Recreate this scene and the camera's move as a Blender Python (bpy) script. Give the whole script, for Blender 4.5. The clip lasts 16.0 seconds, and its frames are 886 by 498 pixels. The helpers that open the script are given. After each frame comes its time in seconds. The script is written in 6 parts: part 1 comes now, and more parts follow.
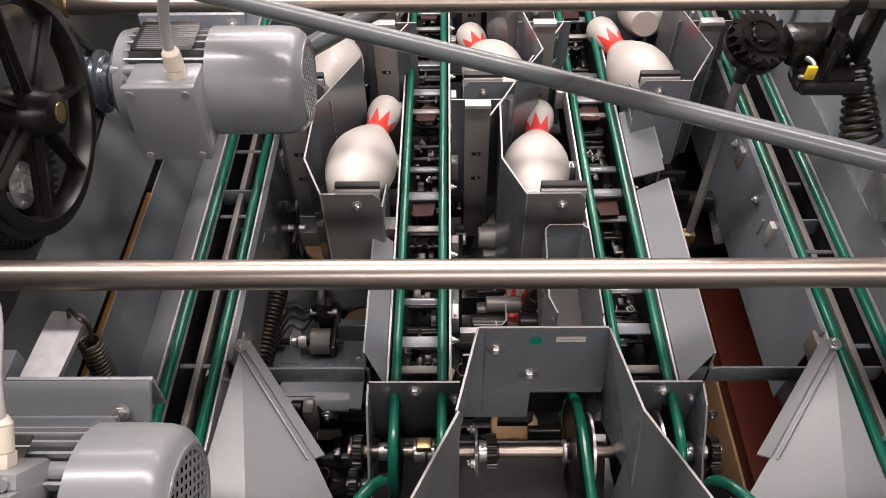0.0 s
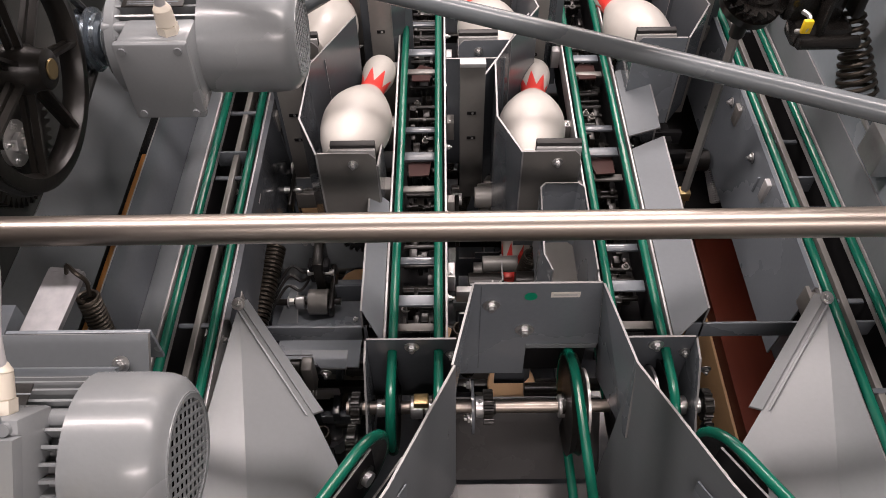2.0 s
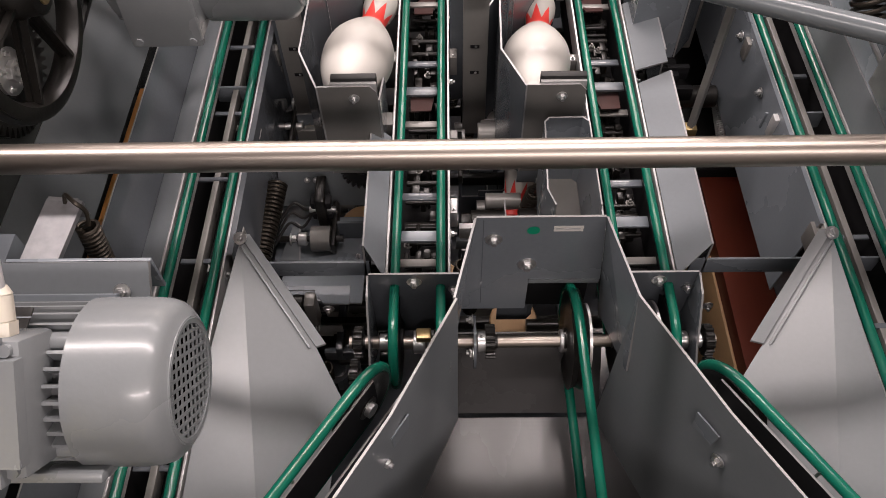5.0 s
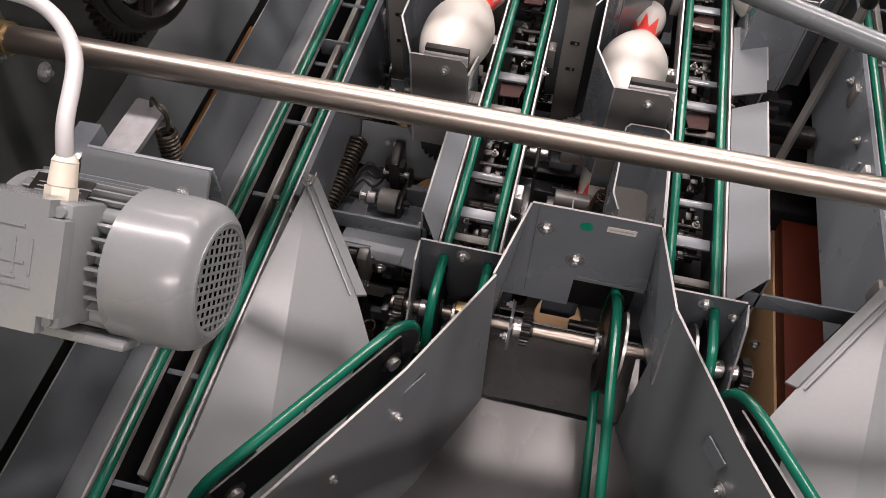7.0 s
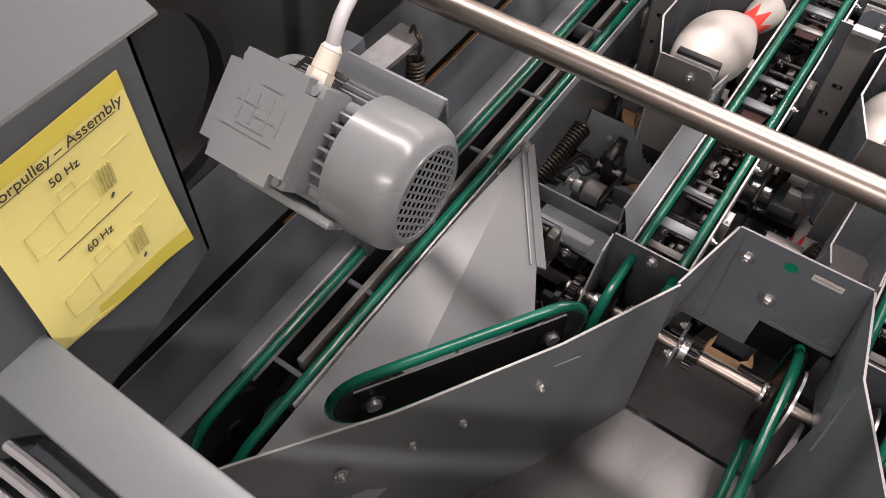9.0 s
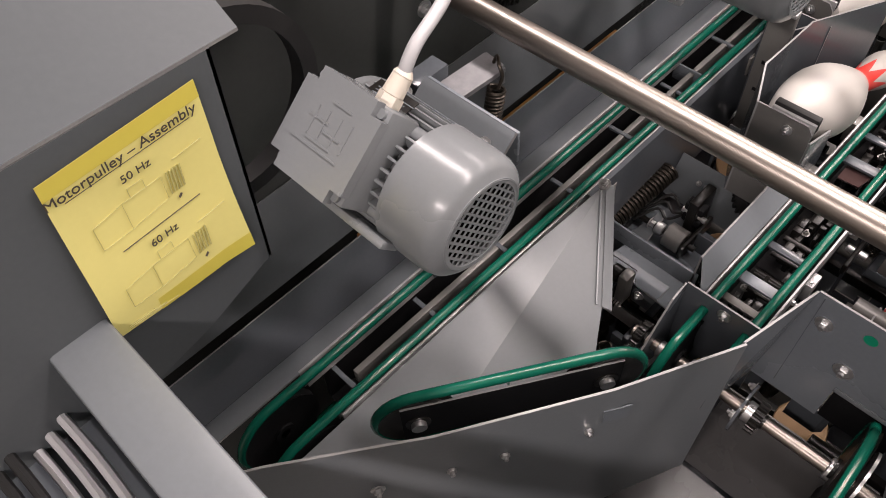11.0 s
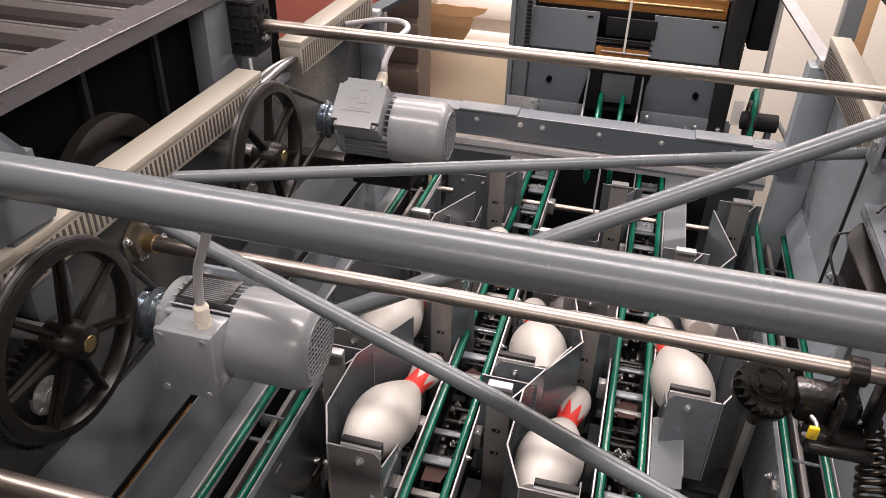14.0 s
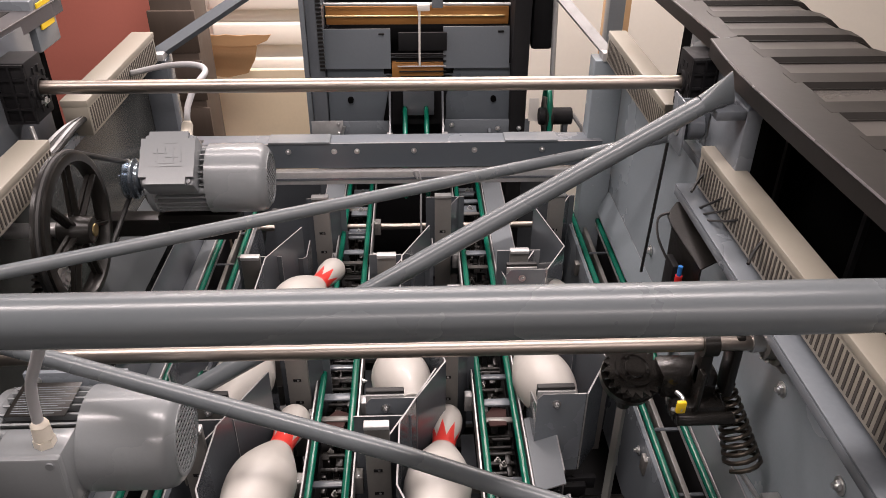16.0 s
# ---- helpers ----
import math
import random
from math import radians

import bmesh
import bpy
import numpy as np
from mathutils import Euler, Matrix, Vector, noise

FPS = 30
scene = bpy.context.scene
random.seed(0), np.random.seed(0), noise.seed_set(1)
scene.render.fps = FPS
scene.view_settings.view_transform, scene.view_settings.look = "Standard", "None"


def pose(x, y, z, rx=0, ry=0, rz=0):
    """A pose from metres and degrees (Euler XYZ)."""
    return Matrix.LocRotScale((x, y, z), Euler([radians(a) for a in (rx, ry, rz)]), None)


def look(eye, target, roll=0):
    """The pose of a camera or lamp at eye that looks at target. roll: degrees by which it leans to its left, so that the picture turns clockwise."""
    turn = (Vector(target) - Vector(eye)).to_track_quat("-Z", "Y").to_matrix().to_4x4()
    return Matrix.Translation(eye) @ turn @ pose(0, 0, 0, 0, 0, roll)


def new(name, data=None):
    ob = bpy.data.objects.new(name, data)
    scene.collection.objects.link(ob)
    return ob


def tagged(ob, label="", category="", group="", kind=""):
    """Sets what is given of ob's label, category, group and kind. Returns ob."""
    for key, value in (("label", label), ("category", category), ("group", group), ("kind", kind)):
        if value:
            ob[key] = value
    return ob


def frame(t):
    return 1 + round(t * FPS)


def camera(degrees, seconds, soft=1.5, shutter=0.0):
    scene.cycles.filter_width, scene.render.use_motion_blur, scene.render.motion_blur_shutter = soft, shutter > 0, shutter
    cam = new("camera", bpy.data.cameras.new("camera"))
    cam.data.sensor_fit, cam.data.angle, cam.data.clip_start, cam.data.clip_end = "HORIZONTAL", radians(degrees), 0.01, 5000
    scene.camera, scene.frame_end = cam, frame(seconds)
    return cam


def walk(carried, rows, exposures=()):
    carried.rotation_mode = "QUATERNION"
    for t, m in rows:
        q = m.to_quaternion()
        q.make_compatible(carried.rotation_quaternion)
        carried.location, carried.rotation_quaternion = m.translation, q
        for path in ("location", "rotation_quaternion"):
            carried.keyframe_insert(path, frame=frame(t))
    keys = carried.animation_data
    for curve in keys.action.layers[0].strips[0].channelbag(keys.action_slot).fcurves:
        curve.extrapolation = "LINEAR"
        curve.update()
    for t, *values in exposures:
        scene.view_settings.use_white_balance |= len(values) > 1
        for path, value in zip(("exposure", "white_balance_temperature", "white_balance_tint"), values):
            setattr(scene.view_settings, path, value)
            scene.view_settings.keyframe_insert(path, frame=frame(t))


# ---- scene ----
cam = camera(59.88, 16.0, soft=0.8)
PATH = [
    (0, (0.0001, 0.0001, 2.2001), (-0.019, 1.3127, 0.6912), -0.86),
    (0.5, (0.002, -0.0002, 2.1968), (-0.0199, 1.2968, 0.6745), -0.99),
    (1, (0.0038, -0.0016, 2.1949), (-0.0192, 1.2774, 0.6575), -1.16),
    (1.5, (0.0061, -0.0059, 2.1908), (-0.0136, 1.2573, 0.6404), -1.19),
    (2, (0.0041, -0.0135, 2.1945), (-0.0117, 1.2347, 0.6319), -1.20),
    (2.5, (0.0004, -0.0207, 2.1952), (-0.0147, 1.2213, 0.6276), -1.11),
    (3, (-0.0046, -0.0154, 2.1911), (-0.0112, 1.2128, 0.6127), -0.51),
    (3.5, (-0.0031, -0.0146, 2.1887), (-0.0114, 1.1892, 0.5917), -0.68),
    (4, (-0.0068, -0.0179, 2.1838), (-0.0158, 1.1549, 0.5638), -1.00),
    (4.2, (-0.0035, -0.0194, 2.1824), (-0.0206, 1.1435, 0.5554), -1.53),
    (6.3, (0.0429, -0.0249, 2.1789), (-0.0548, 1.0887, 0.5204), 1.30),
    (6.5, (0.0545, -0.0351, 2.1813), (-0.0793, 1.0808, 0.5269), 1.85),
    (7, (0.0523, -0.0572, 2.1802), (-0.1858, 1.0482, 0.5306), 1.17),
    (7.5, (0.0263, -0.0597, 2.1733), (-0.3344, 1.014, 0.5249), -1.22),
    (8, (0.0157, -0.0662, 2.1675), (-0.4511, 0.9707, 0.5222), -3.73),
    (8.5, (0.0461, -0.087, 2.1705), (-0.5277, 0.8969, 0.5266), -1.87),
    (9, (0.0649, -0.1033, 2.1735), (-0.6039, 0.8119, 0.5258), -1.28),
    (9.2, (0.0658, -0.1039, 2.1707), (-0.6388, 0.7793, 0.5204), -1.49),
    (11.3, (0.0916, -0.0659, 2.1845), (-0.7949, 0.7316, 0.5789), -4.58),
    (11.5, (0.0889, -0.0578, 2.1911), (-0.7681, 0.8237, 0.6136), -2.62),
    (12, (0.1142, -0.0395, 2.2183), (-0.7112, 1.104, 0.8001), 0.11),
    (12.5, (0.136, -0.0225, 2.2503), (-0.5678, 1.319, 0.9446), 1.80),
    (13, (0.152, 0.0125, 2.2913), (-0.4432, 1.5025, 1.0973), 2.21),
    (13.5, (0.1729, 0.023, 2.3083), (-0.3359, 1.5847, 1.1671), 1.99),
    (14, (0.194, 0.0348, 2.3208), (-0.2223, 1.6581, 1.2292), 1.62),
    (14.5, (0.2039, 0.0523, 2.3296), (-0.1139, 1.7171, 1.2678), 1.10),
    (15, (0.1808, 0.0643, 2.3363), (0.0008, 1.7593, 1.2901), -0.00),
    (15.5, (0.1416, 0.0716, 2.3373), (0.1143, 1.7726, 1.2857), 0.67),
    (16, (0.1219, 0.0763, 2.3362), (0.1912, 1.7705, 1.2756), 0.31),
]
EXPO = [(0, 0.19), (4, 0.14), (6.5, 0.22), (8, 0.44), (9, 0.24), (11.5, 0.23), (12.5, 0.24), (13.5, 0.14), (14.5, 0.02), (16, -0.14)]

walk(cam, [(t, look(eye, target, roll)) for t, eye, target, roll in PATH], EXPO)

# ---- world and lamps ----
world = bpy.data.worlds.new("hall_world")
scene.world = world
world.use_nodes = True
world.node_tree.nodes["Background"].inputs[0].default_value = (0.95, 0.97, 1.0, 1)
world.node_tree.nodes["Background"].inputs[1].default_value = 0.05


def area_lamp(name, loc, target, sx, sy, power, colour):
    data = bpy.data.lights.new(name, "AREA")
    data.shape, data.size, data.size_y, data.energy, data.color = "RECTANGLE", sx, sy, power, colour
    ob = new(name, data)
    ob.matrix_world = look(loc, target)
    return ob


WARM = (1.0, 0.868, 0.845)
# strips are out of view; the last is added to brighten the back wall
LAMPS = [(0.75, -1.10, 42), (-0.20, 0.72, 40), (-0.05, 1.95, 25), (0.2, 2.9, 84)]
for lx, ly, lw in LAMPS:
    area_lamp("ceiling_lamp", (lx, ly, 3.02), (lx, ly, 0), 2.4, 0.14, lw, WARM)


# ---- materials ----
def material(name, colour, rough=0.5, metal=0.0, vary=0.15, scale=8.0, grain=90.0, bump=0.05, coat=0.0, stretch=(1, 1, 1), rvary=0.1, per_object=0.0, spec=0.5):
    m = bpy.data.materials.new(name)
    m.use_nodes = True
    nt = m.node_tree
    bsdf = nt.nodes["Principled BSDF"]
    tc = nt.nodes.new("ShaderNodeTexCoord")
    mp = nt.nodes.new("ShaderNodeMapping")
    mp.inputs["Scale"].default_value = stretch
    nt.links.new(tc.outputs["Object"], mp.inputs["Vector"])
    big = nt.nodes.new("ShaderNodeTexNoise")
    big.inputs["Scale"].default_value, big.inputs["Detail"].default_value = scale, 6
    fine = nt.nodes.new("ShaderNodeTexNoise")
    fine.inputs["Scale"].default_value, fine.inputs["Detail"].default_value = grain, 4
    for n in (big, fine):
        nt.links.new(mp.outputs["Vector"], n.inputs["Vector"])
    mix = nt.nodes.new("ShaderNodeMix")
    mix.data_type = "RGBA"
    lo = [max(0.0, c * (1 - vary)) for c in colour]
    hi = [min(1.0, c * (1 + vary)) for c in colour]
    mix.inputs["A"].default_value, mix.inputs["B"].default_value = (*lo, 1), (*hi, 1)
    add = nt.nodes.new("ShaderNodeMath")
    add.operation = "MULTIPLY_ADD"
    nt.links.new(fine.outputs["Fac"], add.inputs[0])
    add.inputs[1].default_value = 0.45
    half = nt.nodes.new("ShaderNodeMath")
    half.operation = "MULTIPLY"
    half.inputs[1].default_value = 0.55
    nt.links.new(big.outputs["Fac"], half.inputs[0])
    nt.links.new(half.outputs[0], add.inputs[2])
    last = add.outputs[0]
    if per_object:
        info = nt.nodes.new("ShaderNodeObjectInfo")
        sh = nt.nodes.new("ShaderNodeMath")
        sh.operation = "MULTIPLY_ADD"
        nt.links.new(info.outputs["Random"], sh.inputs[0])
        sh.inputs[1].default_value = per_object
        nt.links.new(last, sh.inputs[2])
        last = sh.outputs[0]
    nt.links.new(last, mix.inputs["Factor"])
    nt.links.new(mix.outputs["Result"], bsdf.inputs["Base Color"])
    rr = nt.nodes.new("ShaderNodeMapRange")
    rr.inputs["To Min"].default_value, rr.inputs["To Max"].default_value = max(0.02, rough - rvary), min(1, rough + rvary)
    nt.links.new(big.outputs["Fac"], rr.inputs["Value"])
    nt.links.new(rr.outputs["Result"], bsdf.inputs["Roughness"])
    bsdf.inputs["Metallic"].default_value = metal
    bsdf.inputs["Coat Weight"].default_value = coat
    bsdf.inputs["Specular IOR Level"].default_value = spec
    if bump:
        bp = nt.nodes.new("ShaderNodeBump")
        bp.inputs["Strength"].default_value, bp.inputs["Distance"].default_value = bump, 0.002
        nt.links.new(fine.outputs["Fac"], bp.inputs["Height"])
        nt.links.new(bp.outputs["Normal"], bsdf.inputs["Normal"])
    return m


SHEET = material("grey_painted_sheet", (0.160, 0.180, 0.200), 0.27, 0, 0.14, 5, 160, 0.04)
SHEET_DARK = material("dark_grey_painted_sheet", (0.096, 0.107, 0.120), 0.14, 0, 0.16, 5, 160, 0.03, rvary=0.07)
SHEET_LIGHT = material("light_grey_painted_sheet", (0.162, 0.178, 0.190), 0.36, 0, 0.14, 5, 160, 0.04)
BLUE_SHEET = material("blue_grey_painted_sheet", (0.225, 0.260, 0.285), 0.25, 0, 0.12, 4, 160, 0.03)
GUARD = material("guard_grey_paint", (0.090, 0.100, 0.106), 0.5, 0, 0.14, 5, 160, 0.04, spec=0.25)
# sheet edges coloured lighter for the light they catch
EDGE = material("edge_glint", (0.27, 0.27, 0.27), 0.4, 0.25, 0.2, 20, 200, 0)
WARM_PLATE = material("worn_steel_plate", (0.185, 0.180, 0.170), 0.38, 0.25, 0.14, 6, 120, 0.04)
TUBE_GREY = material("grey_tube_paint", (0.116, 0.131, 0.140), 0.27, 0, 0.08, 4, 200, 0.02)
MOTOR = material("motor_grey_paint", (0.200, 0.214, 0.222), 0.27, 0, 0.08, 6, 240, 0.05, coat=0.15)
# cowl paint darkened for the shade between the fins
MOTOR_SHADE = material("motor_shadowed_cast_paint", (0.12, 0.125, 0.13), 0.5, 0, 0.25, 20, 200, 0.15)
CHROME = material("brushed_steel_rod", (0.365, 0.325, 0.290), 0.36, 1.0, 0.05, 6, 60, 0, stretch=(0.6, 3, 3), rvary=0.05)
STEEL = material("bright_zinc_steel", (0.62, 0.62, 0.62), 0.34, 0.9, 0.2, 30, 200, 0.05)
GALV = material("galvanised_strip", (0.46, 0.46, 0.46), 0.40, 0.45, 0.35, 18, 90, 0.04)
IRON = material("black_cast_iron", (0.009, 0.0082, 0.0072), 0.32, 0.0, 0.5, 14, 140, 0.12, spec=0.38)
RUBBER = material("black_rubber", (0.012, 0.012, 0.012), 0.55, 0, 0.4, 12, 120, 0.08)
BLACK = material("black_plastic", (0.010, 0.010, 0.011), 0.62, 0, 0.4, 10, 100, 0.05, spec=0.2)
# left side plate, darker than the right one
LEFT_PLATE = material("dark_green_grey_plate", (0.045, 0.048, 0.046), 0.24, 0, 0.2, 4, 120, 0.04)
# rim grey is lifted for the reflection on the left hood
RIM = material("rim_sheen_grey", (0.12, 0.115, 0.12), 0.28, 0.3, 0.2, 6, 90, 0.03)
HOOD = material("black_moulded_hood", (0.016, 0.0145, 0.013), 0.40, 0, 0.35, 5, 70, 0.06, spec=0.35)
# panels lighter than the ribs: reflected light put into the colour
HOOD_PANEL = material("hood_panel_sheen", (0.075, 0.070, 0.065), 0.30, 0, 0.22, 5, 70, 0.03)
GREEN = material("green_round_belt", (0.003, 0.108, 0.068), 0.24, 0, 0.30, 14, 80, 0.02, stretch=(1, 0.25, 1))
BEIGE = material("beige_plastic_duct", (0.275, 0.255, 0.212), 0.42, 0, 0.06, 4, 120, 0.03)
# near-zero black that stands in for shade in holes and dark voids
VOID = material("shade_black", (0.003, 0.003, 0.003), 0.9, 0, 0.3, spec=0.02)
FLAP = material("red_brown_rubber", (0.050, 0.024, 0.022), 0.32, 0, 0.3, 20, 120, 0.05)
SLOT = material("duct_slot_dark", (0.05, 0.045, 0.04), 0.7, 0, 0.2)
CREAM = material("cream_nylon", (0.66, 0.61, 0.52), 0.4, 0, 0.1, 12, 120, 0.03)
CABLE = material("grey_cable_sheath", (0.45, 0.45, 0.46), 0.45, 0, 0.06, 10, 100, 0.02)
SPRING = material("oiled_spring_wire", (0.055, 0.047, 0.038), 0.38, 0.75, 0.4, 30, 100, 0.05)
AMBER = material("amber_wood_strip", (0.34, 0.155, 0.04), 0.5, 0, 0.25, 10, 60, 0.05, stretch=(1, 0.2, 1))
REDWOOD = material("red_brown_lane_wood", (0.145, 0.028, 0.014), 0.45, 0, 0.3, 8, 60, 0.05, stretch=(1, 0.15, 1))
PAPER = material("yellow_paper", (0.80, 0.73, 0.25), 0.75, 0, 0.06, 9, 180, 0.05)
TAPE = material("yellow_tape_strip", (0.68, 0.59, 0.10), 0.35, 0, 0.08, 9, 120, 0.02)
INK = material("printed_ink", (0.06, 0.05, 0.035), 0.7, 0, 0.1)
INK_PALE = material("pale_printed_line", (0.50, 0.46, 0.17), 0.7, 0, 0.08)
LABEL = material("white_label", (0.68, 0.66, 0.62), 0.5, 0, 0.05)
DOT = material("green_sticker", (0.0, 0.24, 0.13), 0.5, 0, 0.1)
GOLD = material("brass_hub", (0.40, 0.30, 0.15), 0.32, 0.9, 0.2, 20, 100, 0.05)
WHITE_WALL = material("cream_wall_paint", (0.78, 0.745, 0.67), 0.65, 0, 0.05, 3, 60, 0.05)
CEIL = material("pale_hall_ceiling", (0.56, 0.55, 0.535), 0.8, 0, 0.2, 3, 60, 0.05)
HALL = material("hall_wall_paint", (0.50, 0.485, 0.46), 0.7, 0, 0.15, 3, 60, 0.05)
FLOOR = material("dark_machine_floor", (0.045, 0.042, 0.04), 0.6, 0, 0.4, 5, 60, 0.1)
CARD = material("brown_cardboard", (0.42, 0.25, 0.12), 0.8, 0, 0.12, 8, 90, 0.08)
PALE_BOARD = material("pale_tan_board", (0.78, 0.66, 0.47), 0.75, 0, 0.08, 6, 80, 0.04)
PINK = material("red_primer_board", (0.50, 0.16, 0.12), 0.6, 0, 0.08, 4, 80, 0.03)
RED = material("red_plastic", (0.60, 0.02, 0.02), 0.4, 0, 0.1)
YELLOW = material("yellow_plastic", (0.80, 0.55, 0.02), 0.4, 0, 0.1)
BLUE = material("blue_plastic", (0.02, 0.15, 0.45), 0.4, 0, 0.1)
TAN = material("tan_wood", (0.52, 0.33, 0.17), 0.55, 0, 0.15, 12, 80, 0.04)
MIRROR_SHEET = material("shiny_chute_sheet", (0.046, 0.046, 0.047), 0.24, 0.0, 0.45, 9, 16, 0.55, rvary=0.14, spec=0.38, stretch=(1, 0.35, 1))
DEFLECT = material("pale_grey_deflector_paint", (0.205, 0.218, 0.226), 0.30, 0, 0.10, 4, 160, 0.04)
SLATE = material("slate_blue_door_paint", (0.085, 0.100, 0.115), 0.30, 0, 0.14, 5, 160, 0.04)
APRON = material("pale_grey_apron_paint", (0.30, 0.31, 0.32), 0.22, 0, 0.10, 4, 120, 0.03)
BEARING = material("tarnished_bearing_steel", (0.20, 0.175, 0.135), 0.34, 0.7, 0.4, 30, 120, 0.06)
GUIDE = material("matt_grey_guide_paint", (0.150, 0.166, 0.180), 0.50, 0, 0.10, 5, 160, 0.04, spec=0.25)
GREASE = material("greasy_black_casting", (0.012, 0.011, 0.010), 0.22, 0.0, 0.6, 40, 160, 0.30, rvary=0.15)
SCRATCHED = material("scratched_flat_steel", (0.24, 0.24, 0.25), 0.34, 0.45, 0.60, 26, 110, 0.10, rvary=0.15)
BLUE_ZINC = material("blue_zinc_pulley", (0.30, 0.35, 0.40), 0.22, 0.9, 0.2, 20, 120, 0.04)
CRATE = material("dark_brown_crate_wood", (0.075, 0.055, 0.042), 0.6, 0, 0.35, 9, 60, 0.12, stretch=(1, 1, 0.2))


def pin_material():
    m = material("pin_plastic_coat", (0.50, 0.480, 0.447), 0.40, 0, 0.07, 12, 90, 0.02, coat=0.15)
    nt = m.node_tree
    bsdf = nt.nodes["Principled BSDF"]
    base = bsdf.inputs["Base Color"].links[0].from_socket
    tc = nt.nodes.new("ShaderNodeTexCoord")
    sp = nt.nodes.new("ShaderNodeSeparateXYZ")
    nt.links.new(tc.outputs["Object"], sp.inputs[0])

    def calc(op, a, b=None):
        n = nt.nodes.new("ShaderNodeMath")
        n.operation = op
        for k, v in enumerate((a, b)):
            if v is None:
                continue
            if isinstance(v, (int, float)):
                n.inputs[k].default_value = v
            else:
                nt.links.new(v, n.inputs[k])
        return n.outputs[0]

    ang = calc("ARCTAN2", sp.outputs[1], sp.outputs[0])
    spikes = calc("PINGPONG", calc("MULTIPLY", ang, 7 / math.tau), 0.5)
    top = calc("ADD", calc("MULTIPLY", spikes, 0.095), 0.258)
    mask = calc("MULTIPLY", calc("GREATER_THAN", sp.outputs[2], 0.229), calc("LESS_THAN", sp.outputs[2], top))
    mix = nt.nodes.new("ShaderNodeMix")
    mix.data_type = "RGBA"
    nt.links.new(mask, mix.inputs["Factor"])
    nt.links.new(base, mix.inputs["A"])
    mix.inputs["B"].default_value = (0.72, 0.045, 0.035, 1)
    nt.links.new(mix.outputs["Result"], bsdf.inputs["Base Color"])
    return m


PIN = pin_material()

# ---- building helpers ----
V = Vector


def thing(name, loc=(0, 0, 0), label="", category="", group="", kind=""):
    ob = new(name)
    ob.location = loc
    ob.empty_display_size = 0.02
    return tagged(ob, label, category, group, kind)


def root_place(ob):
    p = V((0, 0, 0))
    while ob is not None:
        p = p + ob.location
        ob = ob.parent
    return p


def part(name, bm, mats, parent=None, label="", sharp=38):
    """Links a bmesh, drawn in world coordinates, as one mesh under parent."""
    me = bpy.data.meshes.new(name)
    bmesh.ops.recalc_face_normals(bm, faces=bm.faces)
    for f in bm.faces:
        f.smooth = True
    bm.to_mesh(me)
    bm.free()
    if parent is not None:
        me.transform(Matrix.Translation(-root_place(parent)))
    me.set_sharp_from_angle(angle=radians(sharp))
    for m in mats if isinstance(mats, (list, tuple)) else (mats,):
        me.materials.append(m)
    ob = new(name, me)
    if parent is not None:
        ob.parent = parent
    if label:
        ob["label"] = label
    return ob


def solo(name, bm, mats, label, category, group="", kind=""):
    return tagged(part(name, bm, mats), label, category, group, kind)


def face(bm, vs, mat=0):
    try:
        f = bm.faces.new(vs)
        f.material_index = mat
        return f
    except ValueError:
        return None


def box(bm, x0, x1, y0, y1, z0, z1, bev=0.0, mat=0, m=None):
    r = bmesh.ops.create_cube(bm, size=1)
    vs = r["verts"]
    for v in vs:
        v.co = V(((x0 + x1) / 2 + v.co.x * (x1 - x0), (y0 + y1) / 2 + v.co.y * (y1 - y0), (z0 + z1) / 2 + v.co.z * (z1 - z0)))
    fs = {f for v in vs for f in v.link_faces}
    for f in fs:
        f.material_index = mat
    if bev:
        es = list({e for v in vs for e in v.link_edges})
        out = bmesh.ops.bevel(bm, geom=es, offset=bev, segments=2, affect="EDGES", profile=0.5)
        vs = list({v for f in out["faces"] for v in f.verts} | {v for v in vs if v.is_valid})
        for f in out["faces"]:
            f.material_index = mat
    if m is not None:
        bmesh.ops.transform(bm, matrix=m, verts=[v for v in vs if v.is_valid])
    return bm


def basis(d):
    d = V(d).normalized()
    a = V((0, 0, 1)) if abs(d.z) < 0.9 else V((1, 0, 0))
    u = d.cross(a).normalized()
    return u, d.cross(u).normalized(), d


def rev(bm, profile, p, axis, seg=24, mat=0):
    """Surface of revolution: profile of (radius, height) about the axis through p."""
    u, w, d = basis(axis)
    rings = []
    for r, h in profile:
        c = V(p) + d * h
        if r < 1e-5:
            rings.append([bm.verts.new(c)])
        else:
            rings.append([bm.verts.new(c + (u * math.cos(k * math.tau / seg) + w * math.sin(k * math.tau / seg)) * r) for k in range(seg)])
    for a, b in zip(rings, rings[1:]):
        for k in range(seg):
            j = (k + 1) % seg
            if len(a) == 1 and len(b) == 1:
                continue
            if len(a) == 1:
                face(bm, (a[0], b[k], b[j]), mat)
            elif len(b) == 1:
                face(bm, (a[k], a[j], b[0]), mat)
            else:
                face(bm, (a[k], a[j], b[j], b[k]), mat)
    return bm


def cyl(bm, p, q, r, r2=None, seg=16, mat=0, bev=0.0):
    d = V(q) - V(p)
    h = d.length
    r2 = r if r2 is None else r2
    if bev:
        prof = [(0, 0), (r - bev, 0), (r, bev), (r2, h - bev), (r2 - bev, h), (0, h)]
    else:
        prof = [(0, 0), (r, 0), (r2, h), (0, h)]
    return rev(bm, prof, p, d, seg, mat)


def ring(bm, p, axis, r0, r1, h, seg=28, mat=0):
    return rev(bm, [(r0, 0), (r1, 0), (r1, h), (r0, h), (r0, 0)], p, axis, seg, mat)


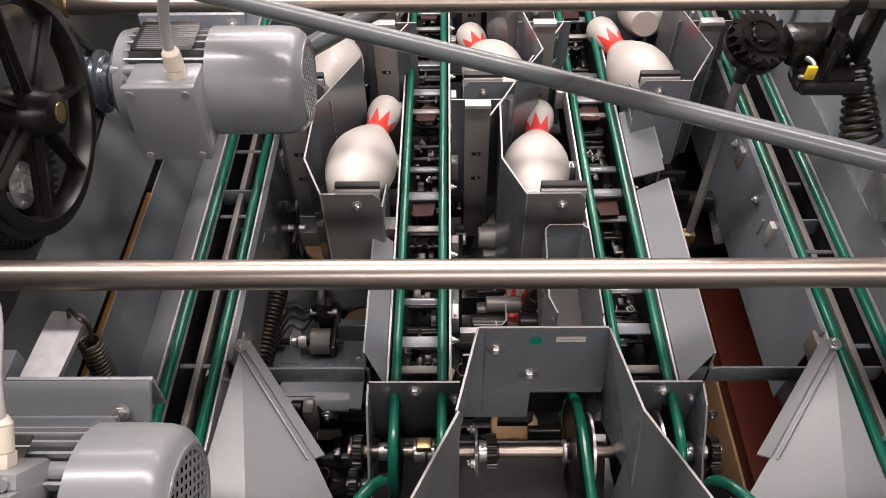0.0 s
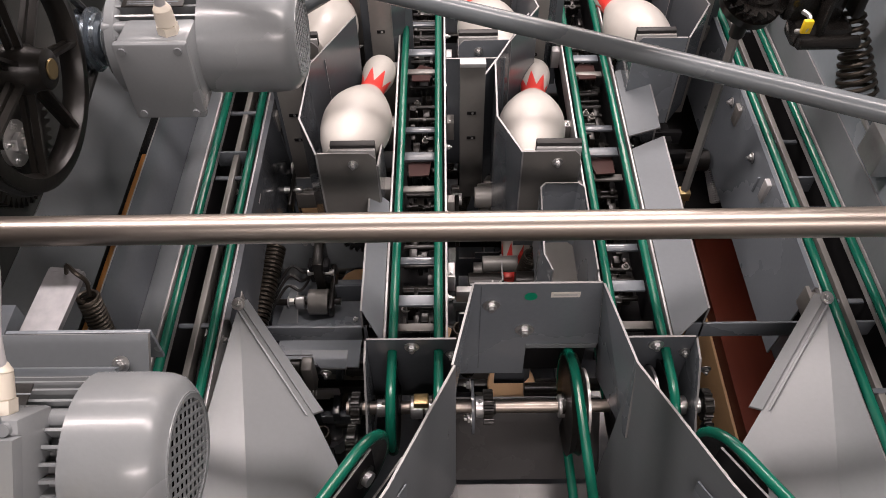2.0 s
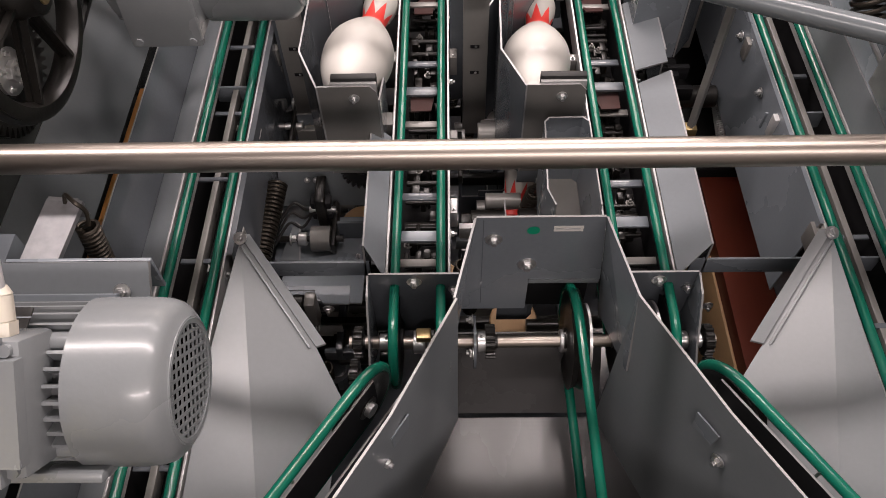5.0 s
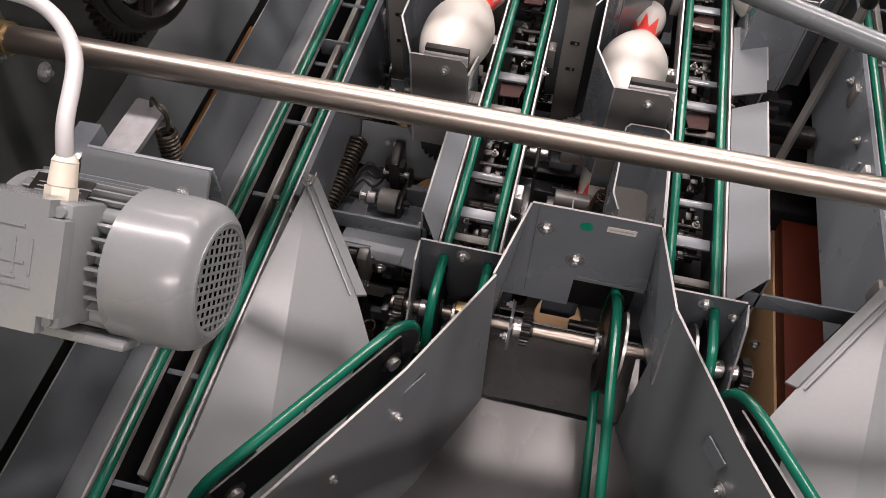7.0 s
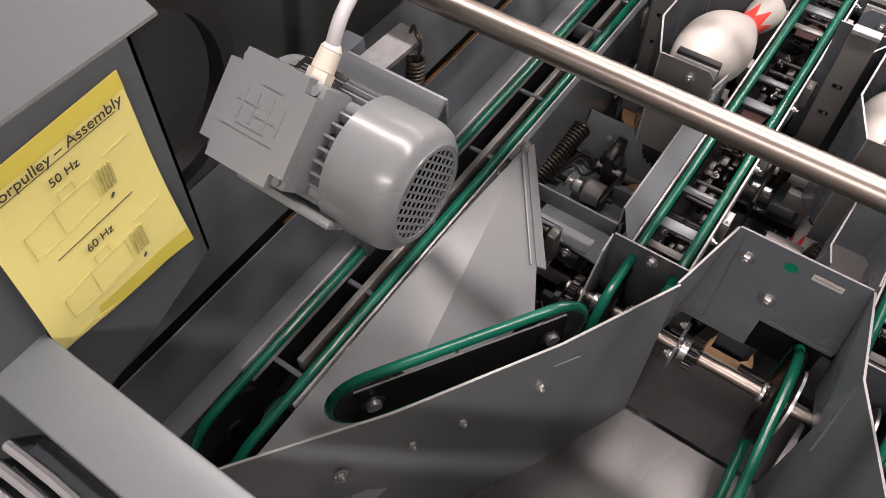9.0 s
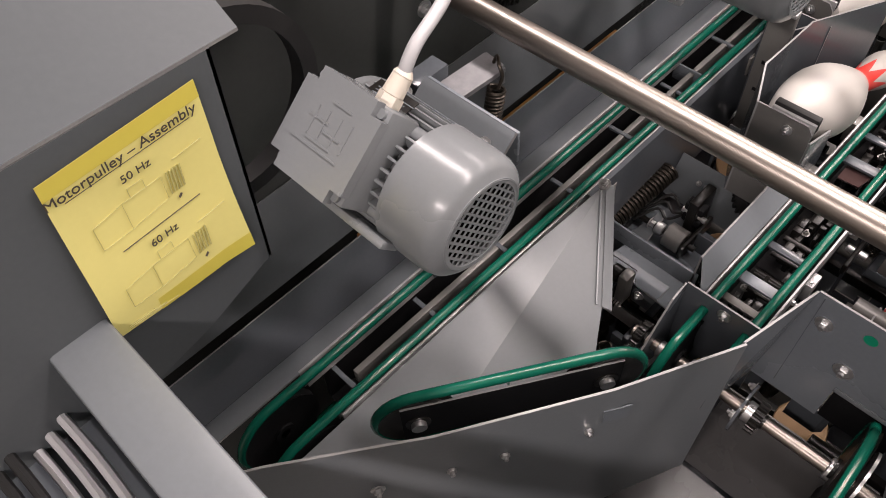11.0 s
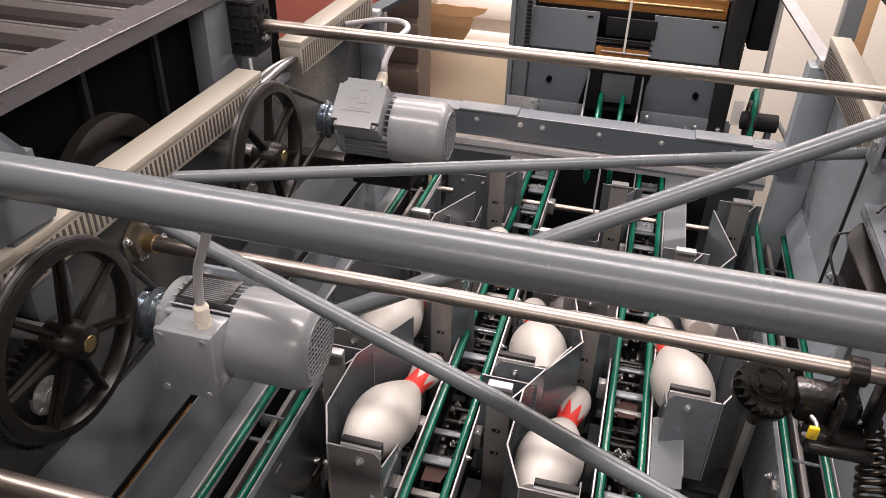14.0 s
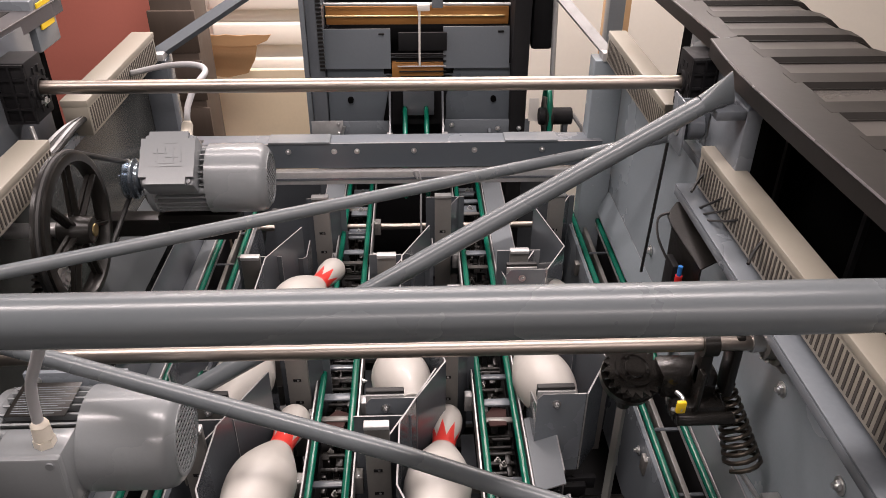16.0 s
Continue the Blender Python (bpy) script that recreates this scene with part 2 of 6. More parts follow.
def smooth_path(pts, n=8, closed=False):
    pts = [V(p) for p in pts]
    out = []
    c = len(pts)
    for i in range(c if closed else c - 1):
        p0 = pts[(i - 1) % c] if closed or i > 0 else pts[i]
        p1, p2 = pts[i], pts[(i + 1) % c]
        p3 = pts[(i + 2) % c] if closed or i + 2 < c else p2
        for k in range(n):
            t = k / n
            out.append(0.5 * ((2 * p1) + (p2 - p0) * t + (2 * p0 - 5 * p1 + 4 * p2 - p3) * t * t + (3 * p1 - p0 - 3 * p2 + p3) * t ** 3))
    if not closed:
        out.append(pts[-1])
    return out


def pipe(bm, pts, r, seg=10, closed=False, mat=0):
    pts = [V(p) for p in pts]
    n = len(pts)
    rings, u = [], None
    for i, p in enumerate(pts):
        a = pts[(i - 1) % n] if closed or i > 0 else p
        b = pts[(i + 1) % n] if closed or i < n - 1 else p
        d = (b - a).normalized()
        if u is None:
            u = basis(d)[0]
        u = (u - d * u.dot(d)).normalized()
        w = d.cross(u)
        rr = r[i] if isinstance(r, (list, tuple)) else r
        rings.append([bm.verts.new(p + (u * math.cos(k * math.tau / seg) + w * math.sin(k * math.tau / seg)) * rr) for k in range(seg)])
    for i in range(n if closed else n - 1):
        a, b = rings[i], rings[(i + 1) % n]
        for k in range(seg):
            face(bm, (a[k], a[(k + 1) % seg], b[(k + 1) % seg], b[k]), mat)
    if not closed:
        face(bm, rings[0][::-1], mat)
        face(bm, rings[-1], mat)
    return bm


def poly(bm, pts, push, mat=0, edge=1):
    """A flat plate: the outline pts, given thickness by the vector push; the cut edge takes material edge."""
    a = [bm.verts.new(V(p)) for p in pts]
    b = [bm.verts.new(V(p) + V(push)) for p in pts]
    face(bm, a, mat)
    face(bm, b[::-1], mat)
    for k in range(len(a)):
        j = (k + 1) % len(a)
        face(bm, (a[k], a[j], b[j], b[k]), edge)
    return bm


def folded(bm, plan, z0, z1, th=0.0021, mat=0, edge=1):
    """An upright folded sheet along the plan line of (x, y); z1 may differ from corner to corner."""
    pts = [V((x, y, 0)) for x, y in plan]
    n = len(pts)
    tops = z1 if isinstance(z1, (list, tuple)) else [z1] * n
    lows = z0 if isinstance(z0, (list, tuple)) else [z0] * n
    offs = []
    for i in range(n):
        ns = []
        for a, b in ((i - 1, i), (i, i + 1)):
            if 0 <= a and b < n:
                d = (pts[b] - pts[a]).normalized()
                ns.append(V((-d.y, d.x, 0)))
        s = sum(ns, V((0, 0, 0)))
        s.normalize()
        offs.append(s * (th / max(0.4, s.dot(ns[0]))))
    quad = []
    for p, o, lo, hi in zip(pts, offs, lows, tops):
        quad.append([bm.verts.new(V((p.x, p.y, lo))), bm.verts.new(V((p.x, p.y, hi))),
                     bm.verts.new(V((p.x + o.x, p.y + o.y, hi))), bm.verts.new(V((p.x + o.x, p.y + o.y, lo)))])
    for a, b in zip(quad, quad[1:]):
        face(bm, (a[0], b[0], b[1], a[1]), mat)
        face(bm, (a[1], b[1], b[2], a[2]), edge)
        face(bm, (a[2], b[2], b[3], a[3]), mat)
        face(bm, (a[3], b[3], b[0], a[0]), edge)
    face(bm, quad[0], edge)
    face(bm, quad[-1][::-1], edge)
    return bm


def strip(bm, section, y0, y1, th=0.003, mat=0, edge=1):
    """A bent sheet that runs along y: section of (x, z) points."""
    n = len(section)
    pts = [V((x, 0, z)) for x, z in section]
    offs = []
    for i in range(n):
        ns = []
        for a, b in ((i - 1, i), (i, i + 1)):
            if 0 <= a and b < n:
                d = (pts[b] - pts[a]).normalized()
                ns.append(V((-d.z, 0, d.x)))
        s = sum(ns, V((0, 0, 0)))
        s.normalize()
        offs.append(s * (th / max(0.4, s.dot(ns[0]))))
    rows = []
    for y in (y0, y1):
        rows.append([(bm.verts.new(V((p.x, y, p.z))), bm.verts.new(V((p.x + o.x, y, p.z + o.z)))) for p, o in zip(pts, offs)])
    f, b = rows
    for i in range(n - 1):
        face(bm, (f[i][0], f[i + 1][0], b[i + 1][0], b[i][0]), mat)
        face(bm, (f[i][1], b[i][1], b[i + 1][1], f[i + 1][1]), mat)
        for r in (f, b):
            face(bm, (r[i][0], r[i][1], r[i + 1][1], r[i + 1][0]), edge)
    for i in (0, n - 1):
        face(bm, (f[i][0], b[i][0], b[i][1], f[i][1]), edge)
    return bm


def coil(bm, p, q, radius, wire, turns, seg=6, mat=0):
    u, w, d = basis(V(q) - V(p))
    length = (V(q) - V(p)).length
    n = int(turns * 12)
    pts = []
    for k in range(n + 1):
        a = k / 12 * math.tau
        rr = radius(k / n) if callable(radius) else radius
        pts.append(V(p) + d * (length * k / n) + (u * math.cos(a) + w * math.sin(a)) * rr)
    return pipe(bm, pts, wire, seg, mat=mat)


def hexhead(bm, p, axis, r=0.006, h=0.005, washer=True, mat=0):
    axis = V(axis).normalized()
    p = V(p)
    if washer:
        cyl(bm, p, p + axis * 0.0015, r * 1.55, seg=14, mat=mat)
        p = p + axis * 0.0015
    cyl(bm, p, p + axis * h, r, seg=6, mat=mat, bev=0.0008)
    cyl(bm, p + axis * h, p + axis * (h + 0.004), r * 0.5, seg=8, mat=mat)
    return bm


def bolt(p, axis, parent, r=0.006, label=""):
    return part("bolt", hexhead(bmesh.new(), p, axis, r), STEEL, parent, label)


def B():
    return bmesh.new()



# ---- the hall round the machine ----
def slab(name, x0, x1, y0, y1, z0, z1, mat, label):
    return solo(name, box(B(), x0, x1, y0, y1, z0, z1), mat, label, "setting", kind="structure")


slab("floor", -3.4, 3.4, -2.6, 3.8, -0.1, 0.0, FLOOR, "dark concrete floor under the machines")
# ceiling, south and east walls are out of view, added to bounce fill light
slab("ceiling", -3.4, 3.4, -2.6, 3.8, 3.12, 3.2, CEIL, "unseen pale ceiling added over the machines for bounce light")
slab("wall_north", -3.4, 3.4, 3.62, 3.7, 0, 3.12, WHITE_WALL, "cream painted wall behind the machines")
slab("wall_south", -3.4, 3.4, -2.6, -2.5, 0, 3.12, HALL, "unseen wall added to close the hall in front")
# black colour here replaces the darkness beside the machine
slab("wall_west", -3.4, -3.3, -2.5, 3.62, 0, 3.12, BLACK, "side wall coloured black to pass for the dark beyond")
slab("wall_east", 3.3, 3.4, -2.5, 3.62, 0, 3.12, WHITE_WALL, "unseen cream wall added to close the hall side")
for lx, ly, lw in LAMPS:
    fx = thing("ceiling_light", (lx, ly, 3.05), "white housing of an assumed ceiling strip light", "lamp", "ceiling strip lights")
    part("housing", box(B(), lx - 1.25, lx + 1.25, ly - 0.11, ly + 0.11, 3.05, 3.12, 0.006), LABEL, fx)
slab("machine_bed", -0.55, 0.66, 0.05, 2.3, 0.45, 0.5, BLACK, "black machine bed under the conveyors")

# ---- side frames ----
def side_frame(name, x_in, x_out, sgn, label):
    """Side plate with its top flange, bearings follow as parts."""
    f = thing(name, ((x_in + x_out) / 2, 1.0, 0.0), label, "machine frame")
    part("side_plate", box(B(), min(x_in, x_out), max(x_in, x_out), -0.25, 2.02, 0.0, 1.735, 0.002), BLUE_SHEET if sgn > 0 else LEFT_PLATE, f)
    a, b = sorted((x_in, x_in + sgn * -0.018))
    part("top_flange", box(B(), a, b, -0.2, 2.0, 1.712, 1.731, 0.001), SHEET, f)
    return f


frame_left = side_frame("side_frame", -0.55, -0.556, -1, "dark grey painted steel side frame of the machine")
frame_right = side_frame("side_frame", 0.66, 0.666, 1, "blue-grey painted steel side frame of the machine")
part("end_post", box(B(), 0.582, 0.659, 1.96, 2.02, 0.6, 1.71, 0.002), BLUE_SHEET, frame_right)
part("ledge", box(B(), 0.586, 0.659, 0.20, 1.285, 1.706, 1.710, 0.001), SHEET, frame_right, "blue-grey ledge under the cable duct")
part("ledge_lip", box(B(), 0.586, 0.589, 0.20, 1.285, 1.690, 1.7055, 0.001), SHEET, frame_right)
part("kick_sheet", strip(B(), [(0.659, 1.34), (0.640, 1.30), (0.634, 1.275)], 1.30, 1.955), [BLUE_SHEET, EDGE], frame_right)
part("splice", box(B(), 0.652, 0.6595, 1.30, 1.345, 0.9, 1.704, 0.001), BLUE_SHEET, frame_right)
part("end_post", box(B(), -0.55, -0.49, 1.96, 2.02, 0.6, 1.72, 0.002), SHEET_DARK, frame_left)
for y, z in ((0.474, 1.69), (0.40, 1.66), (0.50, 1.55), (0.97, 1.70), (0.99, 1.60)):
    bolt((-0.549, y, z), (1, 0, 0), frame_left, 0.008)
for y, z in ((0.91, 1.56), (0.73, 1.56), (1.42, 1.50), (1.55, 1.40), (0.70, 1.45)):
    bolt((0.659, y, z), (-1, 0, 0), frame_right, 0.008)


def wire_duct(x_face, sgn, y0, y1, z0, z1, label):
    """Slotted trunking: a box with a snap-on lid and a slotted inner face. sgn points from the face into the machine."""
    d = thing("wire_duct", (x_face, (y0 + y1) / 2, z0), label, "cable duct", "slotted cable ducts")
    xb = x_face - sgn * (0.048 if sgn > 0 else 0.040)
    bm = B()
    box(bm, min(x_face, xb), max(x_face, xb), y0, y1, z0, z1 - 0.012, 0.001)
    part("trunking", bm, BEIGE, d)
    bm = B()
    xl0, xl1 = sorted((x_face + sgn * 0.002, xb - sgn * 0.002))
    box(bm, xl0, xl1, y0 - 0.001, y1 + 0.001, z1 - 0.014, z1, 0.0025)
    part("lid", bm, BEIGE, d)
    y = y0 + 0.01
    a, b = sorted((x_face - sgn * 0.002, x_face + sgn * 0.0008))
    first = None
    while y < y1 - 0.008:
        if first is None:
            first = part("slot", box(B(), a, b, y, y + 0.0048, z0 + 0.006, z1 - 0.018), SLOT, d)
            start = y
        else:
            again = new("slot", first.data)
            again.parent = d
            again.location = (0, y - start, 0)
        y += 0.0118
    return d


wire_duct(-0.502, 1, 0.17, 1.31, 1.735, 1.797, "beige slotted cable duct along the dark side frame")
wire_duct(-0.502, 1, 1.49, 1.94, 1.725, 1.797, "beige slotted cable duct at the far end of the dark frame")
wire_duct(0.612, -1, 0.42, 1.262, 1.722, 1.793, "beige slotted cable duct along the blue-grey side frame")
wire_duct(0.606, -1, 1.46, 1.95, 1.715, 1.79, "beige slotted cable duct at the far blue-grey frame end")
for k in range(4):
    solo("cable", pipe(B(), smooth_path([(-0.51 - 0.004 * k, 1.28, 1.762 - 0.006 * k), (-0.515 - 0.008 * k, 1.36, 1.755), (-0.51 - 0.006 * k, 1.44, 1.764), (-0.515, 1.52, 1.756)], 6), 0.005, 8), CABLE if k % 2 else RUBBER, "cable running between two cable ducts", "cable", "duct cables")

slab("rear_panel", -0.55, 0.66, 2.72, 2.73, 0.5, 1.02, SHEET_DARK, "dark grey rear panel of the machine")
# ---- shafts and tubes across the machine ----
def cross_rod(y, z, r, x0, x1, flange, label):
    s = thing("cross_shaft", ((x0 + x1) / 2, y, z), label, "shaft", "steel cross shafts")
    part("shaft", cyl(B(), (x0, y, z), (x1, y, z), r, seg=40, bev=0.001), CHROME, s)
    if flange:
        for xw, sg in ((-0.549, 1), (0.636, -1)):
            bm = B()
            rev(bm, [(0.0, 0.0), (0.036, 0.0), (0.036, 0.004), (0.027, 0.006), (0.024, 0.018), (r + 0.0025, 0.02), (r, 0.02)], (xw, y, z), (sg, 0, 0), 28)
            if sg < 0:
                box(bm, xw + 0.001, 0.6595, y - 0.034, y + 0.034, z - 0.034, z + 0.034, 0.004)
            part("bearing", bm, BEARING if sg > 0 else WARM_PLATE, s)
            bm = B()
            rev(bm, [(r, 0.02), (r + 0.003, 0.02), (r + 0.003, 0.038), (r, 0.038)], (xw, y, z), (sg, 0, 0), 28)
            part("collar", bm, GOLD if xw < 0 else STEEL, s, "brass shaft collar" if xw < 0 else "")
            for a in (0.6, 2.7, 4.8):
                bolt((xw + sg * 0.004, y + 0.031 * math.cos(a), z + 0.031 * math.sin(a)), (sg, 0, 0), s, 0.006)
    return s


cross_rod(0.448, 1.650, 0.0142, -0.55, 0.66, True, "bright brushed steel shaft across the machine front")
cross_rod(0.924, 1.640, 0.0125, -0.55, 0.66, True, "bright brushed steel shaft across the machine middle")
rod3 = cross_rod(1.420, 1.849, 0.0125, -0.56, 0.65, False, "bright brushed steel shaft in black bearing blocks")
for x0, x1 in ((-0.60, -0.545), (0.615, 0.665)):
    bm = B()
    box(bm, x0, x1, 1.385, 1.455, 1.795, 1.905, 0.004)
    blk = part("bearing_block", bm, BLACK, rod3, "black ribbed plastic bearing block")
    sg = 1 if x0 < 0 else -1
    xf = x1 if sg > 0 else x0
    bm = B()
    for a in range(10):
        ang = a * math.tau / 10
        c = V((xf, 1.42 + 0.03 * math.cos(ang), 1.849 + 0.036 * math.sin(ang)))
        box(bm, c.x - 0.001, c.x + 0.003, c.y - 0.004, c.y + 0.004, c.z - 0.006, c.z + 0.006)
    ring(bm, (xf - 0.001 * sg, 1.42, 1.849), (sg, 0, 0), 0.017, 0.022, 0.006)
    part("rib", bm, BLACK, blk)
    bm = B()
    for zz in (1.797, 1.822, 1.849, 1.876, 1.900):
        box(bm, x0 + 0.001, x1 - 0.001, 1.3815, 1.3855, zz - 0.0022, zz + 0.0022)
    for xx in (x0 + 0.003, (x0 + x1) / 2, x1 - 0.003):
        box(bm, xx - 0.002, xx + 0.002, 1.3810, 1.3855, 1.796, 1.902)
    part("rib", bm, BLACK, blk)
    bolt((xf, 1.42, 1.825), (sg, 0, 0), rod3, 0.007)
    part("mount_plate", box(B(), (-0.64 if sg > 0 else 0.666), (-0.60 if sg > 0 else 0.69), 1.30, 1.55, 1.45, 1.93, 0.002), SHEET_DARK if sg > 0 else SHEET, rod3)
part("stay_rod", cyl(B(), (-0.55, 1.36, 1.80), (-0.535, 1.34, 1.735), 0.004), STEEL, rod3)


def flat_end_tube(name, pts, r, label, flat=True):
    """A grey tube whose ends are pressed flat and bolted on."""
    t = thing(name, pts[0], label, "brace tube", "grey brace tubes")
    path = [V(p) for p in pts]
    part("tube", pipe(B(), path, r, 20), TUBE_GREY, t)
    if flat:
        for a, b in ((path[0], path[1]), (path[-1], path[-2])):
            d = (a - b).normalized()
            e = a + d * 0.035
            u, w, _ = basis(d)
            bm = B()
            side = V((0, 0, 1)).cross(d).normalized()
            poly(bm, [a + side * r * 1.15, e + side * r * 1.1, e - side * r * 1.1, a - side * r * 1.15], (0, 0, -0.006), 0, 0)
            part("flat_end", bm, TUBE_GREY, t)
            bolt(e - d * 0.014, (0, 0, 1), t, 0.006)
    return t


big = thing("cross_tube", (0.05, 0.638, 1.915), "thick grey painted cross tube bolted between end plates", "cross tube")
part("tube", cyl(B(), (-0.50, 0.638, 1.915), (0.60, 0.638, 1.915), 0.0255, seg=40), TUBE_GREY, big)
for x, sg in ((-0.50, 1), (0.60, -1)):
    bm = B()
    if sg > 0:
        poly(bm, [(x, 0.576, 1.915), (x, 0.634, 1.962), (x, 0.668, 1.964), (x, 0.712, 1.907), (x, 0.742, 1.822), (x, 0.730, 1.804), (x, 0.626, 1.812)], (-sg * 0.005, 0, 0))
    else:
        poly(bm, [(x, 0.600, 1.945), (x, 0.672, 1.948), (x, 0.700, 1.90), (x, 0.680, 1.862), (x, 0.606, 1.862)], (-sg * 0.005, 0, 0))
    # darker sheet colour carries the shade the end plate stands in
    part("end_plate", bm, [SHEET_DARK, EDGE], big)
    rev(bm := B(), [(0.0255, 0.0), (0.043, 0.0), (0.043, 0.010), (0.036, 0.013), (0.036, 0.026), (0.0255, 0.028)], (x, 0.638, 1.915), (sg, 0, 0), 36)
    part("weld_ring", bm, SHEET_DARK, big, "dark clamp ring round the tube end")
    for yy, zz in ((0.597, 1.912), (0.606, 1.898), (0.624, 1.861), (0.662, 1.950)) if sg > 0 else ((0.610, 1.885), (0.672, 1.885), (0.672, 1.935)):
        bolt((x, yy, zz), (sg, 0, 0), big, 0.0055)
    if sg > 0:
        part("hole", cyl(B(), (x - 0.001, 0.633, 1.834), (x + 0.0006, 0.633, 1.834), 0.005, seg=14), VOID, big)
        part("bracket", box(B(), x - 0.055, x - 0.005, 0.66, 0.73, 1.60, 1.90, 0.002), SHEET_DARK, big)
    else:
        part("bracket", box(B(), 0.656, 0.70, 0.60, 0.68, 0.0, 1.94, 0.002), SHEET_DARK, big)
        part("stub", cyl(B(), (0.60, 0.638, 1.915), (0.66, 0.638, 1.915), 0.020, seg=24), SHEET_DARK, big)

flat_end_tube("brace_tube", [(-0.47, 0.848, 1.752), (0.10, 0.657, 1.716), (0.60, 0.415, 1.732)], 0.0105, "thin grey brace tube with a pressed bend")
flat_end_tube("brace_tube", [(-0.49, 0.973, 1.739), (0.60, 1.395, 1.751)], 0.0105, "thin grey brace tube with flattened ends")
diag = flat_end_tube("brace_tube", [(-0.30, 0.938, 1.50), (0.18, 1.071, 1.724), (0.560, 1.176, 1.899)], 0.0150, "grey diagonal brace tube rising across the machine", False)
bm = B()
ends = []
for f in range(6):
    k = f / 5
    c = V((0.560, 1.176, 1.899)) + V((0.052, 0.014, 0.024)) * k
    ry, rz = 0.015 * (1 - k) + 0.004 * k, 0.015 * (1 - k) + 0.026 * k
    ends.append([bm.verts.new(c + V((-0.25 * rz * math.sin(a), ry * math.cos(a), rz * math.sin(a)))) for a in (j * math.tau / 20 for j in range(20))])
for ra, rb in zip(ends, ends[1:]):
    for j in range(20):
        face(bm, (ra[j], ra[(j + 1) % 20], rb[(j + 1) % 20], rb[j]))
face(bm, ends[0][::-1])
face(bm, ends[-1])
part("pressed_end", bm, TUBE_GREY, diag, "tube end pressed flat like a fishtail")

hb = thing("tube_bracket", (0.63, 1.23, 1.74), "grey welded bracket holding a brace tube end", "bracket")
part("upright", box(B(), 0.632, 0.658, 1.165, 1.30, 1.70, 1.895, 0.002), SHEET, hb)
part("seat", box(B(), 0.585, 0.632, 1.165, 1.215, 1.878, 1.893, 0.002), SHEET_DARK, hb)
part("roller", cyl(B(), (0.60, 1.33, 1.80), (0.632, 1.33, 1.80), 0.024, seg=28, bev=0.003), SHEET_DARK, hb)
part("cheek", box(B(), 0.588, 0.592, 1.30, 1.37, 1.755, 1.85, 0.001), SHEET, hb)
bolt((0.588, 1.335, 1.80), (-1, 0, 0), hb, 0.012)
part("arm", box(B(), 0.592, 0.655, 1.36, 1.364, 1.77, 1.84, 0.001), SHEET, hb)
# ---- conveyor lanes ----
LANES = [(-0.3815, 1.231, 0.045, 2.10), (-0.0465, 1.231, 0.515, 2.31), (0.282, 1.231, 0.515, 2.31), (0.606, 1.245, 0.045, 2.10)]
GAUGE = 0.0335
rnd = random.Random(4)


def belt_loop(p, q, r, th, plane_x=None):
    """Closed round belt over two pulleys with centres p and q in one upright plane."""
    p, q = V(p), V(q)
    d = (q - p).normalized()
    up = V((0, 0, 1)) - d * d.z
    up.normalize()
    pts = []
    for k in range(13):
        a = math.pi / 2 + math.pi * k / 12
        pts.append(p + (d * math.cos(a) + up * math.sin(a)) * r)
    for k in range(1, 12):
        pts.append(p + (q - p) * (k / 12) - up * r)
    for k in range(13):
        a = -math.pi / 2 + math.pi * k / 12
        pts.append(q + (d * math.cos(a) + up * math.sin(a)) * r)
    for k in range(1, 12):
        pts.append(q + (p - q) * (k / 12) + up * r)
    return pipe(B(), pts, th, 12, closed=True)


def pulley_mesh(c, axis, r, w, holes=True):
    bm = B()
    h = w / 2
    prof = [(0.008, -h - 0.004), (0.016, -h - 0.004), (0.016, -h), (r * 0.80, -h * 0.5), (r * 0.97, -h), (r + 0.001, -h), (r - 0.004, 0), (r + 0.001, h), (r * 0.97, h), (r * 0.80, h * 0.5), (0.016, h), (0.016, h + 0.004), (0.008, h + 0.004)]
    rev(bm, prof, c, axis, 36)
    return bm


